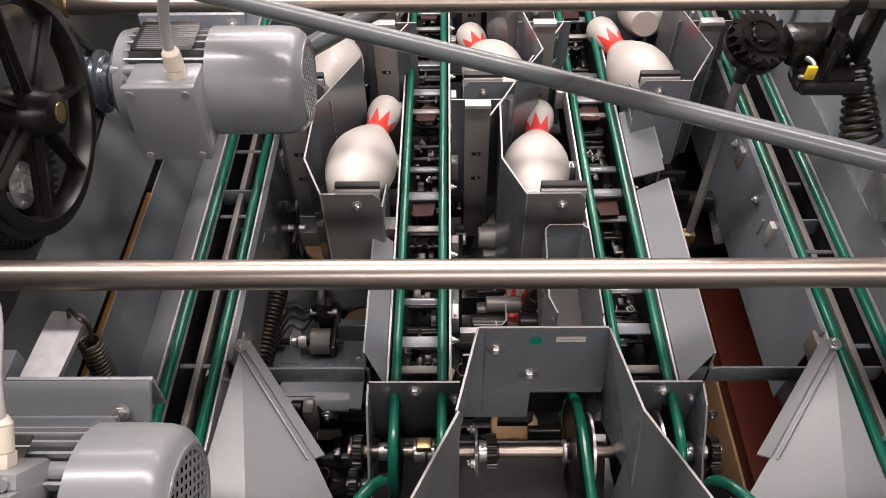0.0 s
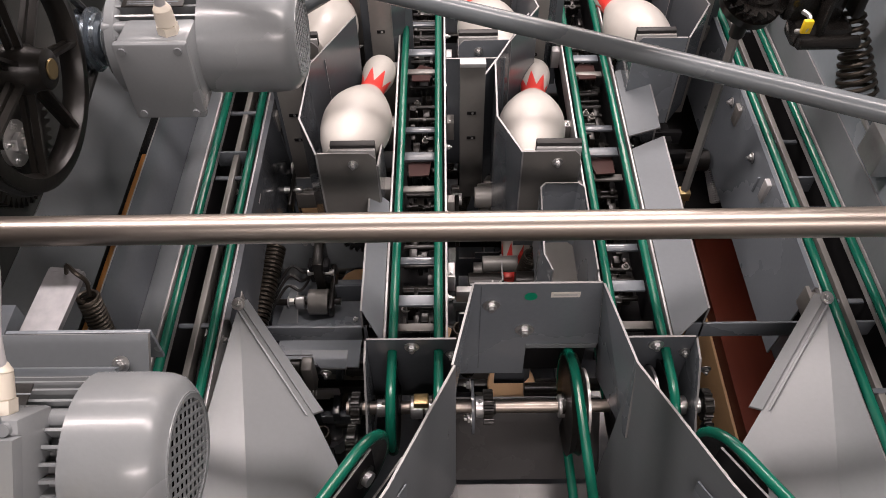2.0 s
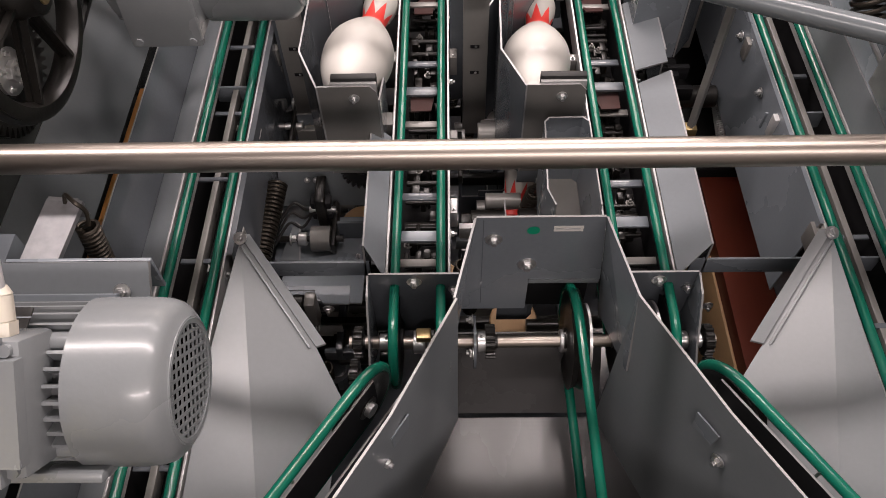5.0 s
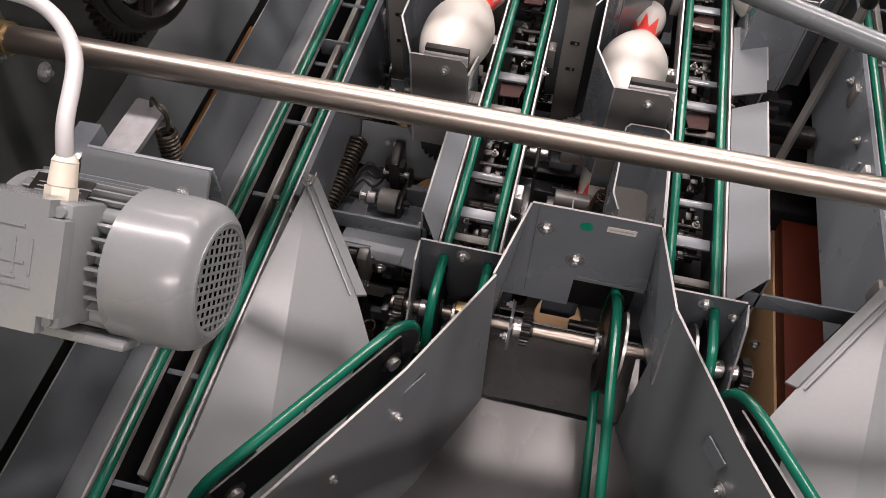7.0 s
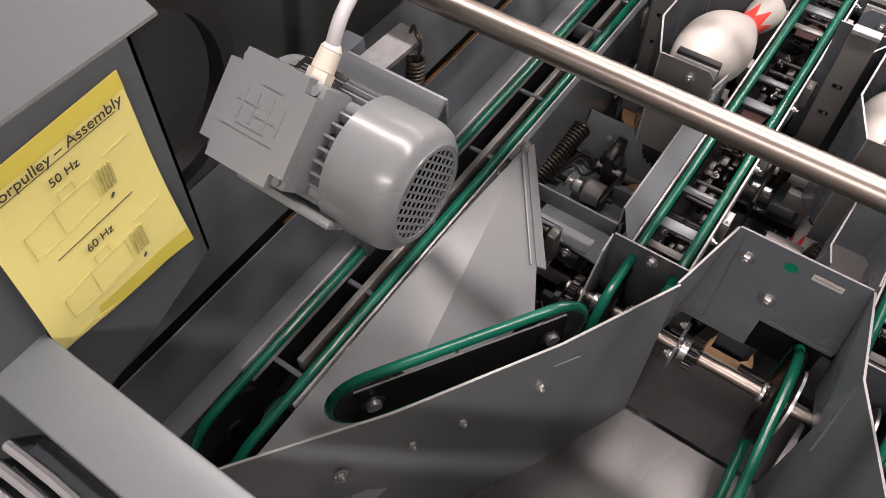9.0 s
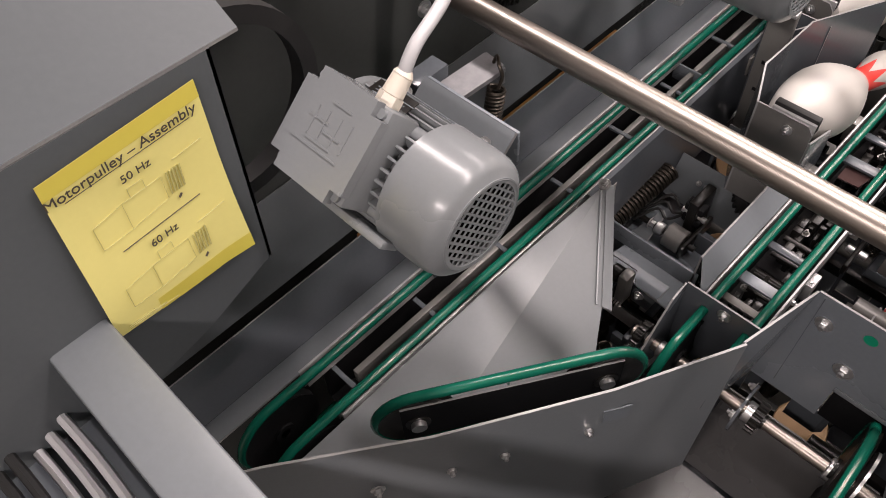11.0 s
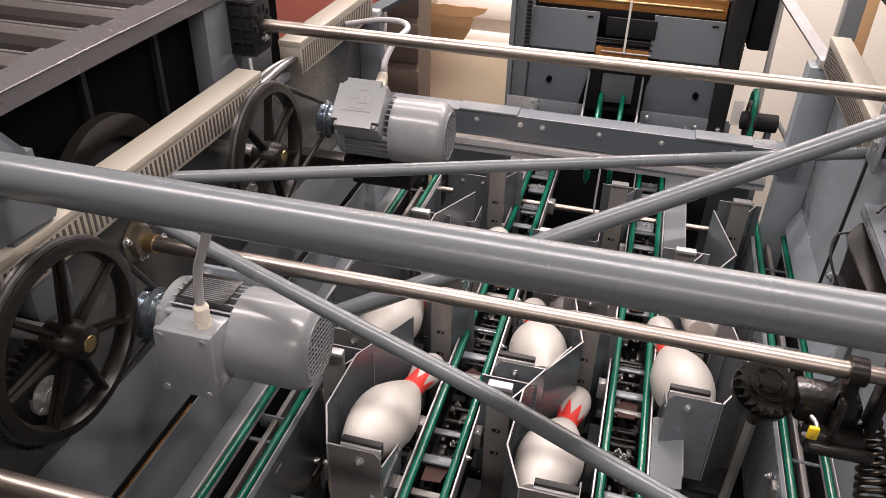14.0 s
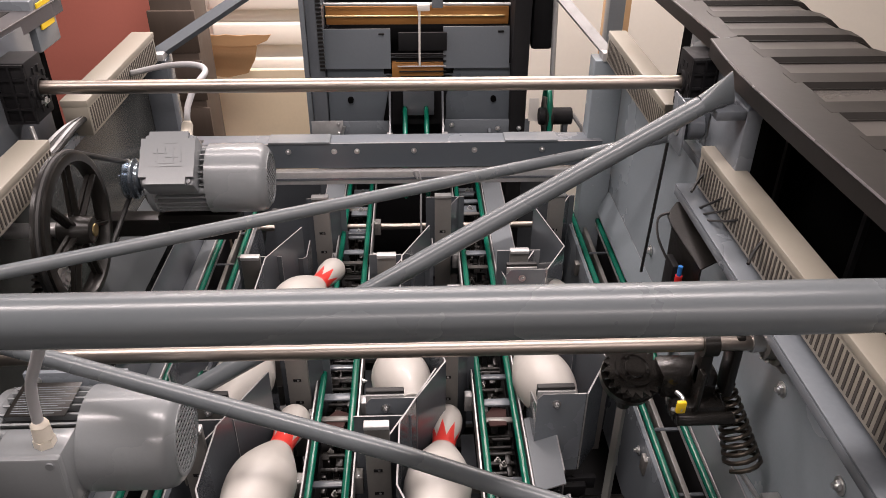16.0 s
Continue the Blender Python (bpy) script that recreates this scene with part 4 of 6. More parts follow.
fb = thing("chute_belt", (0.18, 0.3, 1.1), "round green belt running down the chute", "drive belt", "chute belts")
part("belt", belt_loop((0.205, 0.02, 1.06), (0.180, 0.515, 1.165), 0.076, 0.0072), GREEN, fb)
part("pulley", pulley_mesh((0.205, 0.02, 1.06), (1, 0, 0), 0.072, 0.016), BLACK, fb)
for sgn in (-1, 1):
    def XX(x):
        return CX + sgn * (CX - x)
    wb = thing("chute_belt", (XX(-0.17), 0.25, 1.2), "round green belt over two black pulleys beside the chute arm", "drive belt", "chute belts")
    p, q = V((XX(-0.243), 0.158, 1.285)), V((XX(-0.110), 0.362, 1.285))
    d = (q - p).normalized()
    nn = V((-d.y, d.x, 0))
    part("belt", belt_loop(p, q, 0.052, 0.0072), GREEN, wb)
    for c in (p, q):
        pl = part("pulley", pulley_mesh(c, nn, 0.049, 0.014), IRON, wb, "black grooved pulley")
        part("hub", cyl(B(), c - nn * 0.018, c + nn * 0.018, 0.010, seg=14), STEEL, pl)
    bm = B()
    folded(bm, [(p - d * 0.075 + nn * (0.022 * sgn)).xy, (q + d * 0.06 + nn * (0.022 * sgn)).xy], 1.16, 1.24, 0.003)
    part("mount_plate", bm, [SHEET_DARK, EDGE], wb)
    bm = B()
    folded(bm, [(p - d * 0.02 + nn * (0.009 * sgn)).xy, (q + d * 0.02 + nn * (0.009 * sgn)).xy], 1.242, 1.326, 0.003)
    part("backing", bm, [BLACK, EDGE], wb, "black plate between the belt runs")
    mid = p.lerp(q, 0.5) - nn * (0.012 * sgn)
    part("tie_pin", cyl(B(), mid + V((0, 0, -0.04)), mid + V((0, 0, 0.035)), 0.0022, seg=8), STEEL, wb)
    # slanting deflector between the outer lane and the chute
    df = thing("deflector", (XX(-0.25), 0.3, 1.1), "light grey creased deflector sheet ending in a point", "deflector", "deflector sheets")
    A, Lf, K = V((XX(-0.290), 0.60, 1.312)), V((XX(-0.332), 0.02, 1.225)), V((XX(-0.205), 0.02, 1.165))
    L1 = V((XX(-0.330), 0.46, 1.235))
    D, R2, R1 = V((XX(-0.165), 0.20, 1.160)), V((XX(-0.152), 0.415, 1.185)), V((XX(-0.178), 0.452, 1.262))
    bm = B()
    poly(bm, [A, L1, Lf, K], (0, 0, -0.003))
    part("facet", bm, [DEFLECT, EDGE], df)
    bm = B()
    poly(bm, [A, K, D, R2, R1], (0, 0, -0.003))
    part("facet", bm, [DEFLECT, EDGE], df)
    bm = B()
    poly(bm, [A + V((0, 0, 0.004)), R1 + V((0, 0, 0.004)), R1 + V((sgn * -0.010, 0.012, -0.01)), A + V((sgn * -0.008, 0.012, -0.01))], (0, 0, -0.004))
    part("rim", bm, [DEFLECT, EDGE], df)
    part("fold_bead", pipe(B(), [A.lerp(R1, 0.06) + V((sgn * 0.005, -0.006, 0.0020)), A.lerp(R1, 0.97) + V((sgn * 0.005, -0.006, 0.0020))], 0.0016, 6), DEFLECT, df)
    bolt(A + V((0, -0.004, 0.002)), (0, -0.4, 1), df, 0.006)

# ---- motors ----
def motor(place, tilt, box_shift, label, with_pulley=True, cable=None, cowl_len=0.112, scale=1.0, box_long=0.095, marks=True, short=0.0):
    """Grey motor, axis along x, fan end to +x at place. tilt turns the terminal box about the axis."""
    s = scale
    mt = thing("electric_motor", place, label, "motor", "grey drive motors")
    o = V(place)

    def W(bm, turn=False):
        m = Matrix.Translation(o) @ (Matrix.Rotation(tilt, 4, "X") if turn else Matrix.Identity(4)) @ Matrix.Scale(s, 4)
        bmesh.ops.transform(bm, matrix=m, verts=bm.verts)
        return bm

    bm = B()
    rev(bm, [(0.050, 0.003), (0.053, 0.0), (0.058, -0.002), (0.064, -0.008), (0.0665, -0.016), (0.0675, -0.03), (0.0675, -cowl_len), (0.0655, -cowl_len), (0.0655, -0.02), (0.050, -0.004)], (0, 0, 0), (1, 0, 0), 56)
    cowl = part("fan_cowl", W(bm), MOTOR, mt, "smooth grey fan cowl")
    bm = B()
    # black discs stand in for the dark inside the cowl
    cyl(bm, (-0.030, 0, 0), (-0.026, 0, 0), 0.062, seg=40)
    part("fan_shade_disc", W(bm), BLACK, cowl)
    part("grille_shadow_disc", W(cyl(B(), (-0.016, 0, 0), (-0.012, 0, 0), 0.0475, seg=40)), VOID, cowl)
    bm = B()
    ring(bm, (-0.004, 0, 0), (1, 0, 0), 0.046, 0.0515, 0.0065, 48)
    for k in range(-5, 6):
        y = k * 0.0098
        h = math.sqrt(max(0, 0.047 ** 2 - y * y))
        if h > 0.012:
            box(bm, 0.0002, 0.0015, y - 0.0010, y + 0.0010, -h, h)
    for k in range(-6, 7):
        z = k * 0.0078
        h = math.sqrt(max(0, 0.047 ** 2 - z * z))
        if h > 0.010:
            box(bm, 0.0002, 0.0018, -h, h, z - 0.0012, z + 0.0012)
    part("grille", W(bm, True), MOTOR, cowl, "fan grille with many small slots")
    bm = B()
    # core takes the shaded copy of the cowl paint
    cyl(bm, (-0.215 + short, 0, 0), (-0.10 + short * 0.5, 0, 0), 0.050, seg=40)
    body = part("finned_body", W(bm), MOTOR_SHADE, mt, "cast body with cooling fins")
    fin = box(B(), (-0.21 + short) * s, (0.014 - cowl_len) * s, 0.048 * s, 0.0645 * s, -0.0013 * s, 0.0013 * s)
    fin_mesh = bpy.data.meshes.new("fin")
    fin.to_mesh(fin_mesh)
    fin.free()
    fin_mesh.materials.append(MOTOR)
    for k in range(32):
        if k % 8 == 4:
            continue
        fo = new("fin", fin_mesh)
        fo.parent = body
        fo.matrix_basis = Matrix.Rotation(k / 32 * math.tau + tilt, 4, "X")
    for k in range(4):
        bm = B()
        m = Matrix.Rotation(math.pi / 4 + k * math.pi / 2, 4, "X")
        cyl(bm, m @ V((-0.225 + short, 0.058, 0)), m @ V((0.01 - cowl_len, 0.058, 0)), 0.0075, seg=12, bev=0.001)
        part("tie_lug", W(bm, True), MOTOR, mt)
    bm = B()
    rev(bm, [(0.0, -0.245), (0.022, -0.245), (0.026, -0.238), (0.050, -0.232), (0.064, -0.222), (0.066, -0.21), (0.060, -0.205), (0.0, -0.205)], (short, 0, 0), (1, 0, 0), 44)
    part("end_shield", W(bm), MOTOR, mt)
    # terminal box in the turned frame: outward is -y
    b1 = -0.110 + box_shift
    b0 = b1 - box_long
    mid = (b0 + b1) / 2
    bm = B()
    box(bm, b0, b1, -0.088, -0.040, -0.048, 0.052, 0.004)
    tb = part("terminal_box", W(bm, True), MOTOR, mt, "square terminal box with a screwed lid")
    bm = B()
    if marks:
        n, xa, xb_, za, zb = 0.014, b0 - 0.002, b1 + 0.002, -0.050, 0.054
        poly(bm, [(x, -0.0995, z) for x, z in ((xa + n, za), (xb_ - n, za), (xb_ - n, za + n), (xb_, za + n), (xb_, zb - n), (xb_ - n, zb - n), (xb_ - n, zb), (xa + n, zb), (xa + n, zb - n), (xa, zb - n), (xa, za + n), (xa + n, za + n))], (0, 0.012, 0), 0, 0)
    else:
        box(bm, b0 - 0.002, b1 + 0.002, -0.099, -0.0875, -0.050, 0.054, 0.004)
    part("lid", W(bm, True), MOTOR, tb)
    for xx in (b0 + 0.009, b1 - 0.009):
        for zz in (-0.041, 0.045):
            bm = B()
            cyl(bm, (xx, -0.092 if marks else -0.1015, zz), (xx, -0.087, zz), 0.0048, seg=14)
            part("screw", W(bm, True), MOTOR, tb)
    bm = B()
    for w in () if not marks else ((0.0, 0.018, 0.034, 0.002), (-0.02, 0.0, 0.014, 0.002), (0.004, 0.02, 0.006, 0.002), (-0.012, 0.014, -0.006, 0.0016), (-0.028, 0.028, -0.012, 0.0016)):
        bm = box(B(), mid + w[0] - 0.006, mid + w[1], -0.1003, -0.0985, w[2] - 0.004, w[2] - 0.004 + w[3])
        part("embossed_bar", W(bm, True), MOTOR, tb, "raised plain mark on the lid")
    for dxx in (-0.02, -0.006, 0.010, 0.024) if marks else ():
        bm = box(B(), mid + dxx, mid + dxx + 0.0022, -0.1003, -0.0985, -0.006, 0.022)
        part("embossed_bar", W(bm, True), MOTOR, tb, "raised plain mark on the lid")
    gx = b1 - 0.024
    bm = B()
    cyl(bm, (gx, -0.070, 0.050), (gx, -0.070, 0.062), 0.0125, seg=6)
    cyl(bm, (gx, -0.070, 0.062), (gx, -0.070, 0.082), 0.0115, 0.0105, seg=10, bev=0.001)
    rev(bm, [(0.0105, 0.0), (0.007, 0.006), (0.005, 0.007), (0, 0.007)], (gx, -0.070, 0.082), (0, 0, 1), 14)
    part("cable_gland", W(bm, True), CREAM, tb, "cream plastic cable gland")
    # foot plate
    bm = B()
    box(bm, -0.215, -0.08, 0.054, 0.062, -0.045, 0.062, 0.001)
    part("foot_plate", W(bm, True), SHEET, mt)
    if short:
        part("foot_rail", W(box(B(), -0.165, -0.050, -0.052, -0.022, -0.066, -0.057, 0.003), True), MOTOR, mt)
    for xx in (-0.20, -0.095):
        part("foot_bolt", W(hexhead(B(), (xx, 0.054, 0.05), (0, -1, 0), 0.005), True), STEEL, mt)
    bm = B()
    box(bm, -0.198 + short, -0.125 + short * 0.5, -0.030, 0.030, 0.0655, 0.0672, 0.0005)
    np_ = part("name_plate", W(bm), IRON, mt, "dark engraved name plate")
    for k in range(12):
        bm = B()
        box(bm, -0.192 + short, -0.14 + short * 0.5 + 0.008 * (k % 3), -0.026 + 0.0042 * k, -0.0248 + 0.0042 * k, 0.067, 0.0674)
        part("text_bar", W(bm), SHEET, np_)
    if with_pulley:
        bm = B()
        rev(bm, [(0.008, -0.284), (0.020, -0.284), (0.022, -0.279), (0.038, -0.277), (0.040, -0.274), (0.031, -0.268), (0.040, -0.262), (0.040, -0.258), (0.033, -0.255), (0.033, -0.249), (0.018, -0.246), (0.018, -0.240)], (0, 0, 0), (1, 0, 0), 30)
        for k in range(8):
            a = k / 8 * math.tau
            cyl(bm, (-0.287, 0.018 * math.cos(a), 0.018 * math.sin(a)), (-0.284, 0.018 * math.cos(a), 0.018 * math.sin(a)), 0.003, seg=8)
        part("motor_pulley", W(bm), BLUE_ZINC, mt, "blue-zinc grooved motor pulley")
    if cable:
        cb = solo("motor_cable", pipe(B(), smooth_path(cable, 10), 0.0062, 12), CABLE, "light grey round cable leaving a motor", "cable", "motor cables")
    return mt


T1 = math.radians(-50)
motor((-0.194, 0.226, 1.650), T1, 0.024, "grey electric motor on a hinged plate", False,
      [(-0.296, 0.238, 1.742), (-0.298, 0.260, 1.768), (-0.316, 0.318, 1.782), (-0.354, 0.350, 1.794), (-0.40, 0.348, 1.803), (-0.45, 0.323, 1.804), (-0.485, 0.307, 1.785), (-0.508, 0.300, 1.765)], cowl_len=0.072, scale=0.93, short=0.04)
motor((-0.180, 0.803, 1.605), math.radians(-4), -0.002, "grey electric motor driving the spoked wheel", True,
      [(-0.316, 0.738, 1.682), (-0.314, 0.737, 1.715), (-0.300, 0.725, 1.765), (-0.275, 0.705, 1.81), (-0.252, 0.685, 1.85), (-0.235, 0.66, 1.886), (-0.20, 0.645, 1.886)], box_long=0.082, marks=False)
motor((-0.168, 1.47, 1.640), math.radians(-48), -0.012, "grey electric motor beneath the far shaft", True,
      [(-0.317, 1.483, 1.742), (-0.315, 1.496, 1.776), (-0.302, 1.522, 1.81), (-0.290, 1.57, 1.825), (-0.32, 1.61, 1.825), (-0.40, 1.68, 1.80), (-0.505, 1.75, 1.76)], scale=1.02)


fm = thing("pedestal", (-0.32, 1.50, 1.54), "black motor pedestal bolted to the side frame", "pedestal")
part("plate", box(B(), -0.40, -0.24, 1.45, 1.56, 1.548, 1.566, 0.002), IRON, fm)
part("block", box(B(), -0.385, -0.25, 1.46, 1.54, 1.50, 1.547, 0.004), BLACK, fm)
part("arm", box(B(), -0.549, -0.386, 1.48, 1.52, 1.50, 1.54, 0.002), IRON, fm)


def spoked_wheel(c, label):
    w = thing("belt_wheel", c, label, "wheel", "spoked belt wheels")
    x, y, z = c
    bm = B()
    rev(bm, [(0.113, -0.013), (0.124, -0.013), (0.128, -0.011), (0.1245, 0.0), (0.128, 0.011), (0.124, 0.013), (0.113, 0.013), (0.108, 0.004), (0.108, -0.004), (0.113, -0.013)], c, (1, 0, 0), 72)
    part("rim", bm, IRON, w, "black grooved rim")
    part("hub", rev(B(), [(0.0, -0.02), (0.026, -0.02), (0.026, 0.010), (0.023, 0.014), (0.021, 0.030), (0.018, 0.032), (0.0, 0.032)], c, (1, 0, 0), 24), IRON, w)
    part("hub_screw", cyl(B(), (x + 0.032, y, z), (x + 0.0345, y, z), 0.011, seg=20, bev=0.0008), GOLD, w, "brass hub screw")
    for k in range(7):
        a = math.radians(80) + k * math.tau / 7
        u = V((0, math.cos(a), math.sin(a)))
        t = V((0, -math.sin(a), math.cos(a)))
        bm = B()
        p0, p1 = V(c) + u * 0.016, V(c) + u * 0.110
        poly(bm, [p0 + t * 0.006 + V((-0.004, 0, 0)), p1 + t * 0.0040 + V((-0.003, 0, 0)), p1 - t * 0.0040 + V((-0.003, 0, 0)), p0 - t * 0.006 + V((-0.004, 0, 0))], (0.006, 0, 0), 0, 0)
        poly(bm, [p0 + t * 0.002 + V((0.004, 0, 0)), p1 + t * 0.002 + V((0.004, 0, 0)), p1 - t * 0.002 + V((0.004, 0, 0)), p0 - t * 0.002 + V((0.004, 0, 0))], (0.008, 0, 0), 0, 0)
        part("spoke", bm, IRON, w)
    part("axle", cyl(B(), (-0.549, y, z), (x - 0.02, y, z), 0.013, seg=20), STEEL, w)
    gz = gear((x - 0.045, y - 0.02, z - 0.075), (1, 0, 0), 0.078, 0.014, 46, IRON, w, "black toothed gear behind the wheel")
    bm = B()
    hexhead(bm, (x - 0.03, y - 0.03, z - 0.075), (1, 0, 0), 0.012, 0.008)
    cyl(bm, (x - 0.032, y - 0.03, z - 0.075), (x - 0.026, y - 0.03, z - 0.075), 0.026, seg=20)
    for k in range(5):
        a = k * math.tau / 5
        hexhead(bm, (x - 0.027, y - 0.03 + 0.02 * math.cos(a), z - 0.075 + 0.02 * math.sin(a)), (1, 0, 0), 0.004, 0.003, False)
    part("gear_hub", bm, STEEL, w, "bright bolted gear hub")
    return w


def v_belt(c, r, c2, r2, label):
    """Open belt between two wheels in a plane of constant x."""
    a, b = V(c), V(c2)
    d = (b - a)
    L = d.length
    ang = math.atan2(d.z, d.y)
    off = math.acos((r - r2) / L)
    pts = []
    n = 24
    for k in range(n + 1):
        t = ang + off + (math.tau - 2 * off) * k / n
        pts.append(a + V((0, math.cos(t), math.sin(t))) * r)
    for k in range(9):
        t = ang - off + 2 * off * k / 8
        pts.append(b + V((0, math.cos(t), math.sin(t))) * r2)
    return solo("drive_belt", pipe(B(), pts, 0.005, 8, closed=True), RUBBER, label, "drive belt", "black drive belts")


spoked_wheel((-0.437, 0.629, 1.695), "large black cast iron spoked belt wheel")
spoked_wheel((-0.437, 1.184, 1.691), "large black spoked belt wheel by the far motor")
v_belt((-0.437, 0.629, 1.695), 0.127, (-0.450, 0.803, 1.605), 0.033, "black drive belt from motor to spoked wheel")
v_belt((-0.437, 1.184, 1.691), 0.127, (-0.450, 1.47, 1.640), 0.033, "black drive belt from far motor to wheel")

# ---- motor plate, spring bracket and guard at the front ----
mp = thing("motor_mount", (-0.34, 0.36, 1.2), "grey hinged motor plate with a spring bracket", "mount")
bm = B()
poly(bm, [(-0.392, 0.352, 1.622), (-0.262, 0.352, 1.622), (-0.262, 0.326, 1.598), (-0.392, 0.326, 1.598)], (0, 0.003, -0.004))
part("plate", bm, [SHEET_LIGHT, EDGE], mp)
part("plate_web", box(B(), -0.392, -0.262, 0.3555, 0.3595, 1.575, 1.618, 0.001), SHEET, mp)
for x in (-0.405, -0.30):
    part("foot", box(B(), x - 0.020, x + 0.020, 0.290, 0.318, 1.578, 1.600, 0.003), SHEET_LIGHT, mp)
part("post", box(B(), -0.43, -0.405, 0.35, 0.40, 1.22, 1.60, 0.001), SHEET_DARK, mp)
for x in (-0.40, -0.285):
    bolt((x, 0.330, 1.607), (0, -0.6, 0.8), mp, 0.005)
sb = thing("spring_bracket", (-0.41, 0.42, 1.5), "bright scratched flat steel bracket holding a tension spring", "bracket")
bm = B()
poly(bm, [(-0.398, 0.364, 1.592), (-0.362, 0.363, 1.592), (-0.353, 0.440, 1.598), (-0.389, 0.444, 1.598)], (0, 0, -0.006), 0, 0)
part("strip", bm, SCRATCHED, sb)
bm = B()
poly(bm, [(-0.396, 0.366, 1.592), (-0.367, 0.365, 1.592), (-0.367, 0.360, 1.50), (-0.396, 0.360, 1.50)], (0, 0.005, 0), 0, 0)
part("strip", bm, SCRATCHED, sb)
bm = B()
poly(bm, [(-0.388, 0.446, 1.598), (-0.358, 0.443, 1.598), (-0.358, 0.446, 1.570), (-0.388, 0.449, 1.570)], (0, -0.005, 0), 0, 0)
part("lip", bm, SCRATCHED, sb)
bm = B()
coil(bm, (-0.352, 0.424, 1.580), (-0.346, 0.398, 1.485), 0.0098, 0.0021, 21)
pipe(bm, smooth_path([(-0.370, 0.438, 1.596), (-0.366, 0.440, 1.608), (-0.356, 0.432, 1.606), (-0.349, 0.430, 1.594), (-0.350, 0.424, 1.580)], 6), 0.0022, 6)
part("spring", bm, SPRING, sb, "oiled tension spring with a hook")

gd = thing("pulley_guard", (-0.42, 0.0, 1.2), "grey folded guard box with a yellow sheet taped on", "guard")
bm = B()
poly(bm, [(-0.352, -0.20, 1.83), (-0.352, 0.112, 1.828), (-0.352, 0.10, 1.588), (-0.352, 0.02, 1.555), (-0.352, -0.20, 1.50)], (-0.003, 0, 0))
part("side", bm, [GUARD, EDGE], gd)
bm = B()
poly(bm, [(-0.352, -0.22, 1.832), (-0.352, 0.138, 1.828), (-0.47, 0.150, 1.868), (-0.52, -0.22, 1.885)], (0, 0, 0.003))
part("top", bm, [GUARD, EDGE], gd)
bm = B()
poly(bm, [(-0.352, 0.112, 1.828), (-0.49, 0.12, 1.85), (-0.49, 0.10, 1.60), (-0.352, 0.10, 1.588)], (0, -0.003, 0))
part("end", bm, [SHEET_DARK, EDGE], gd)
bm = B()
ring(bm, (-0.44, 0.135, 1.70), (1, 0, 0), 0.088, 0.105, 0.02, 48)
part("hoop", bm, RUBBER, gd, "black hoop behind the guard")
# yellow instruction sheet
sh = thing("instruction_sheet", (-0.349, 0.02, 1.72), "yellow paper sheet with pulley assembly drawings", "paper sheet")


def SP(u, v, lift=0.0):
    """Point on the sheet: u from its back edge to the front, v from bottom to top."""
    p = (V((0, -0.054, 1.628)) * (1 - u) + V((0, 0.084, 1.631)) * u) * (1 - v) + (V((0, -0.040, 1.808)) * (1 - u) + V((0, 0.090, 1.816)) * u) * v
    curl = 0.004 * math.sin(v * 5 + u * 2) * (1 - v) + 0.006 * max(0, u - 0.8) * 5 * max(0, 0.6 - v)
    return V((-0.3485 + 0.001 + curl + lift, p.y, p.z))


def sheet_patch(u0, u1, v0, v1, lift, nu=10, nv=12):
    bm = B()
    g = [[bm.verts.new(SP(u0 + (u1 - u0) * i / nu, v0 + (v1 - v0) * j / nv, lift)) for j in range(nv + 1)] for i in range(nu + 1)]
    for i in range(nu):
        for j in range(nv):
            face(bm, (g[i][j], g[i + 1][j], g[i + 1][j + 1], g[i][j + 1]))
    return bm


part("paper", sheet_patch(0, 1, 0, 1, 0.0), PAPER, sh)
part("tape", sheet_patch(0.0, 1.0, 0.915, 1.0, 0.0006, 10, 2), TAPE, sh, "glossy yellow tape along the edge")
part("tape", sheet_patch(0.30, 1.0, 0.0, 0.085, 0.0006, 10, 2), TAPE, sh, "glossy yellow tape along the edge")


def bar_line(pts, w, mat, name="line"):
    bm = B()
    pipe(bm, [SP(u, v, 0.0007) for u, v in pts], w, 4)
    return part(name, bm, mat, sh)


def words(text, u, v, size):
    cu = bpy.data.curves.new("words", "FONT")
    cu.body, cu.size, cu.align_x, cu.extrude = text, size, "CENTER", 0.0002
    tmp = bpy.data.objects.new("words", cu)
    me = bpy.data.meshes.new_from_object(tmp)
    bpy.data.objects.remove(tmp)
    base = SP(u, v, 0.0026)
    a = (SP(u + 0.1, v) - SP(u - 0.1, v)).normalized()
    b = (SP(u, min(1, v + 0.05)) - SP(u, v - 0.05)).normalized()
    n = a.cross(b)
    m = Matrix(((a.x, b.x, n.x, base.x), (a.y, b.y, n.y, base.y), (a.z, b.z, n.z, base.z), (0, 0, 0, 1)))
    me.transform(Matrix.Translation(-root_place(sh)) @ m)
    me.materials.append(INK)
    ob = new("lettering", me)
    ob.parent = sh
    return ob


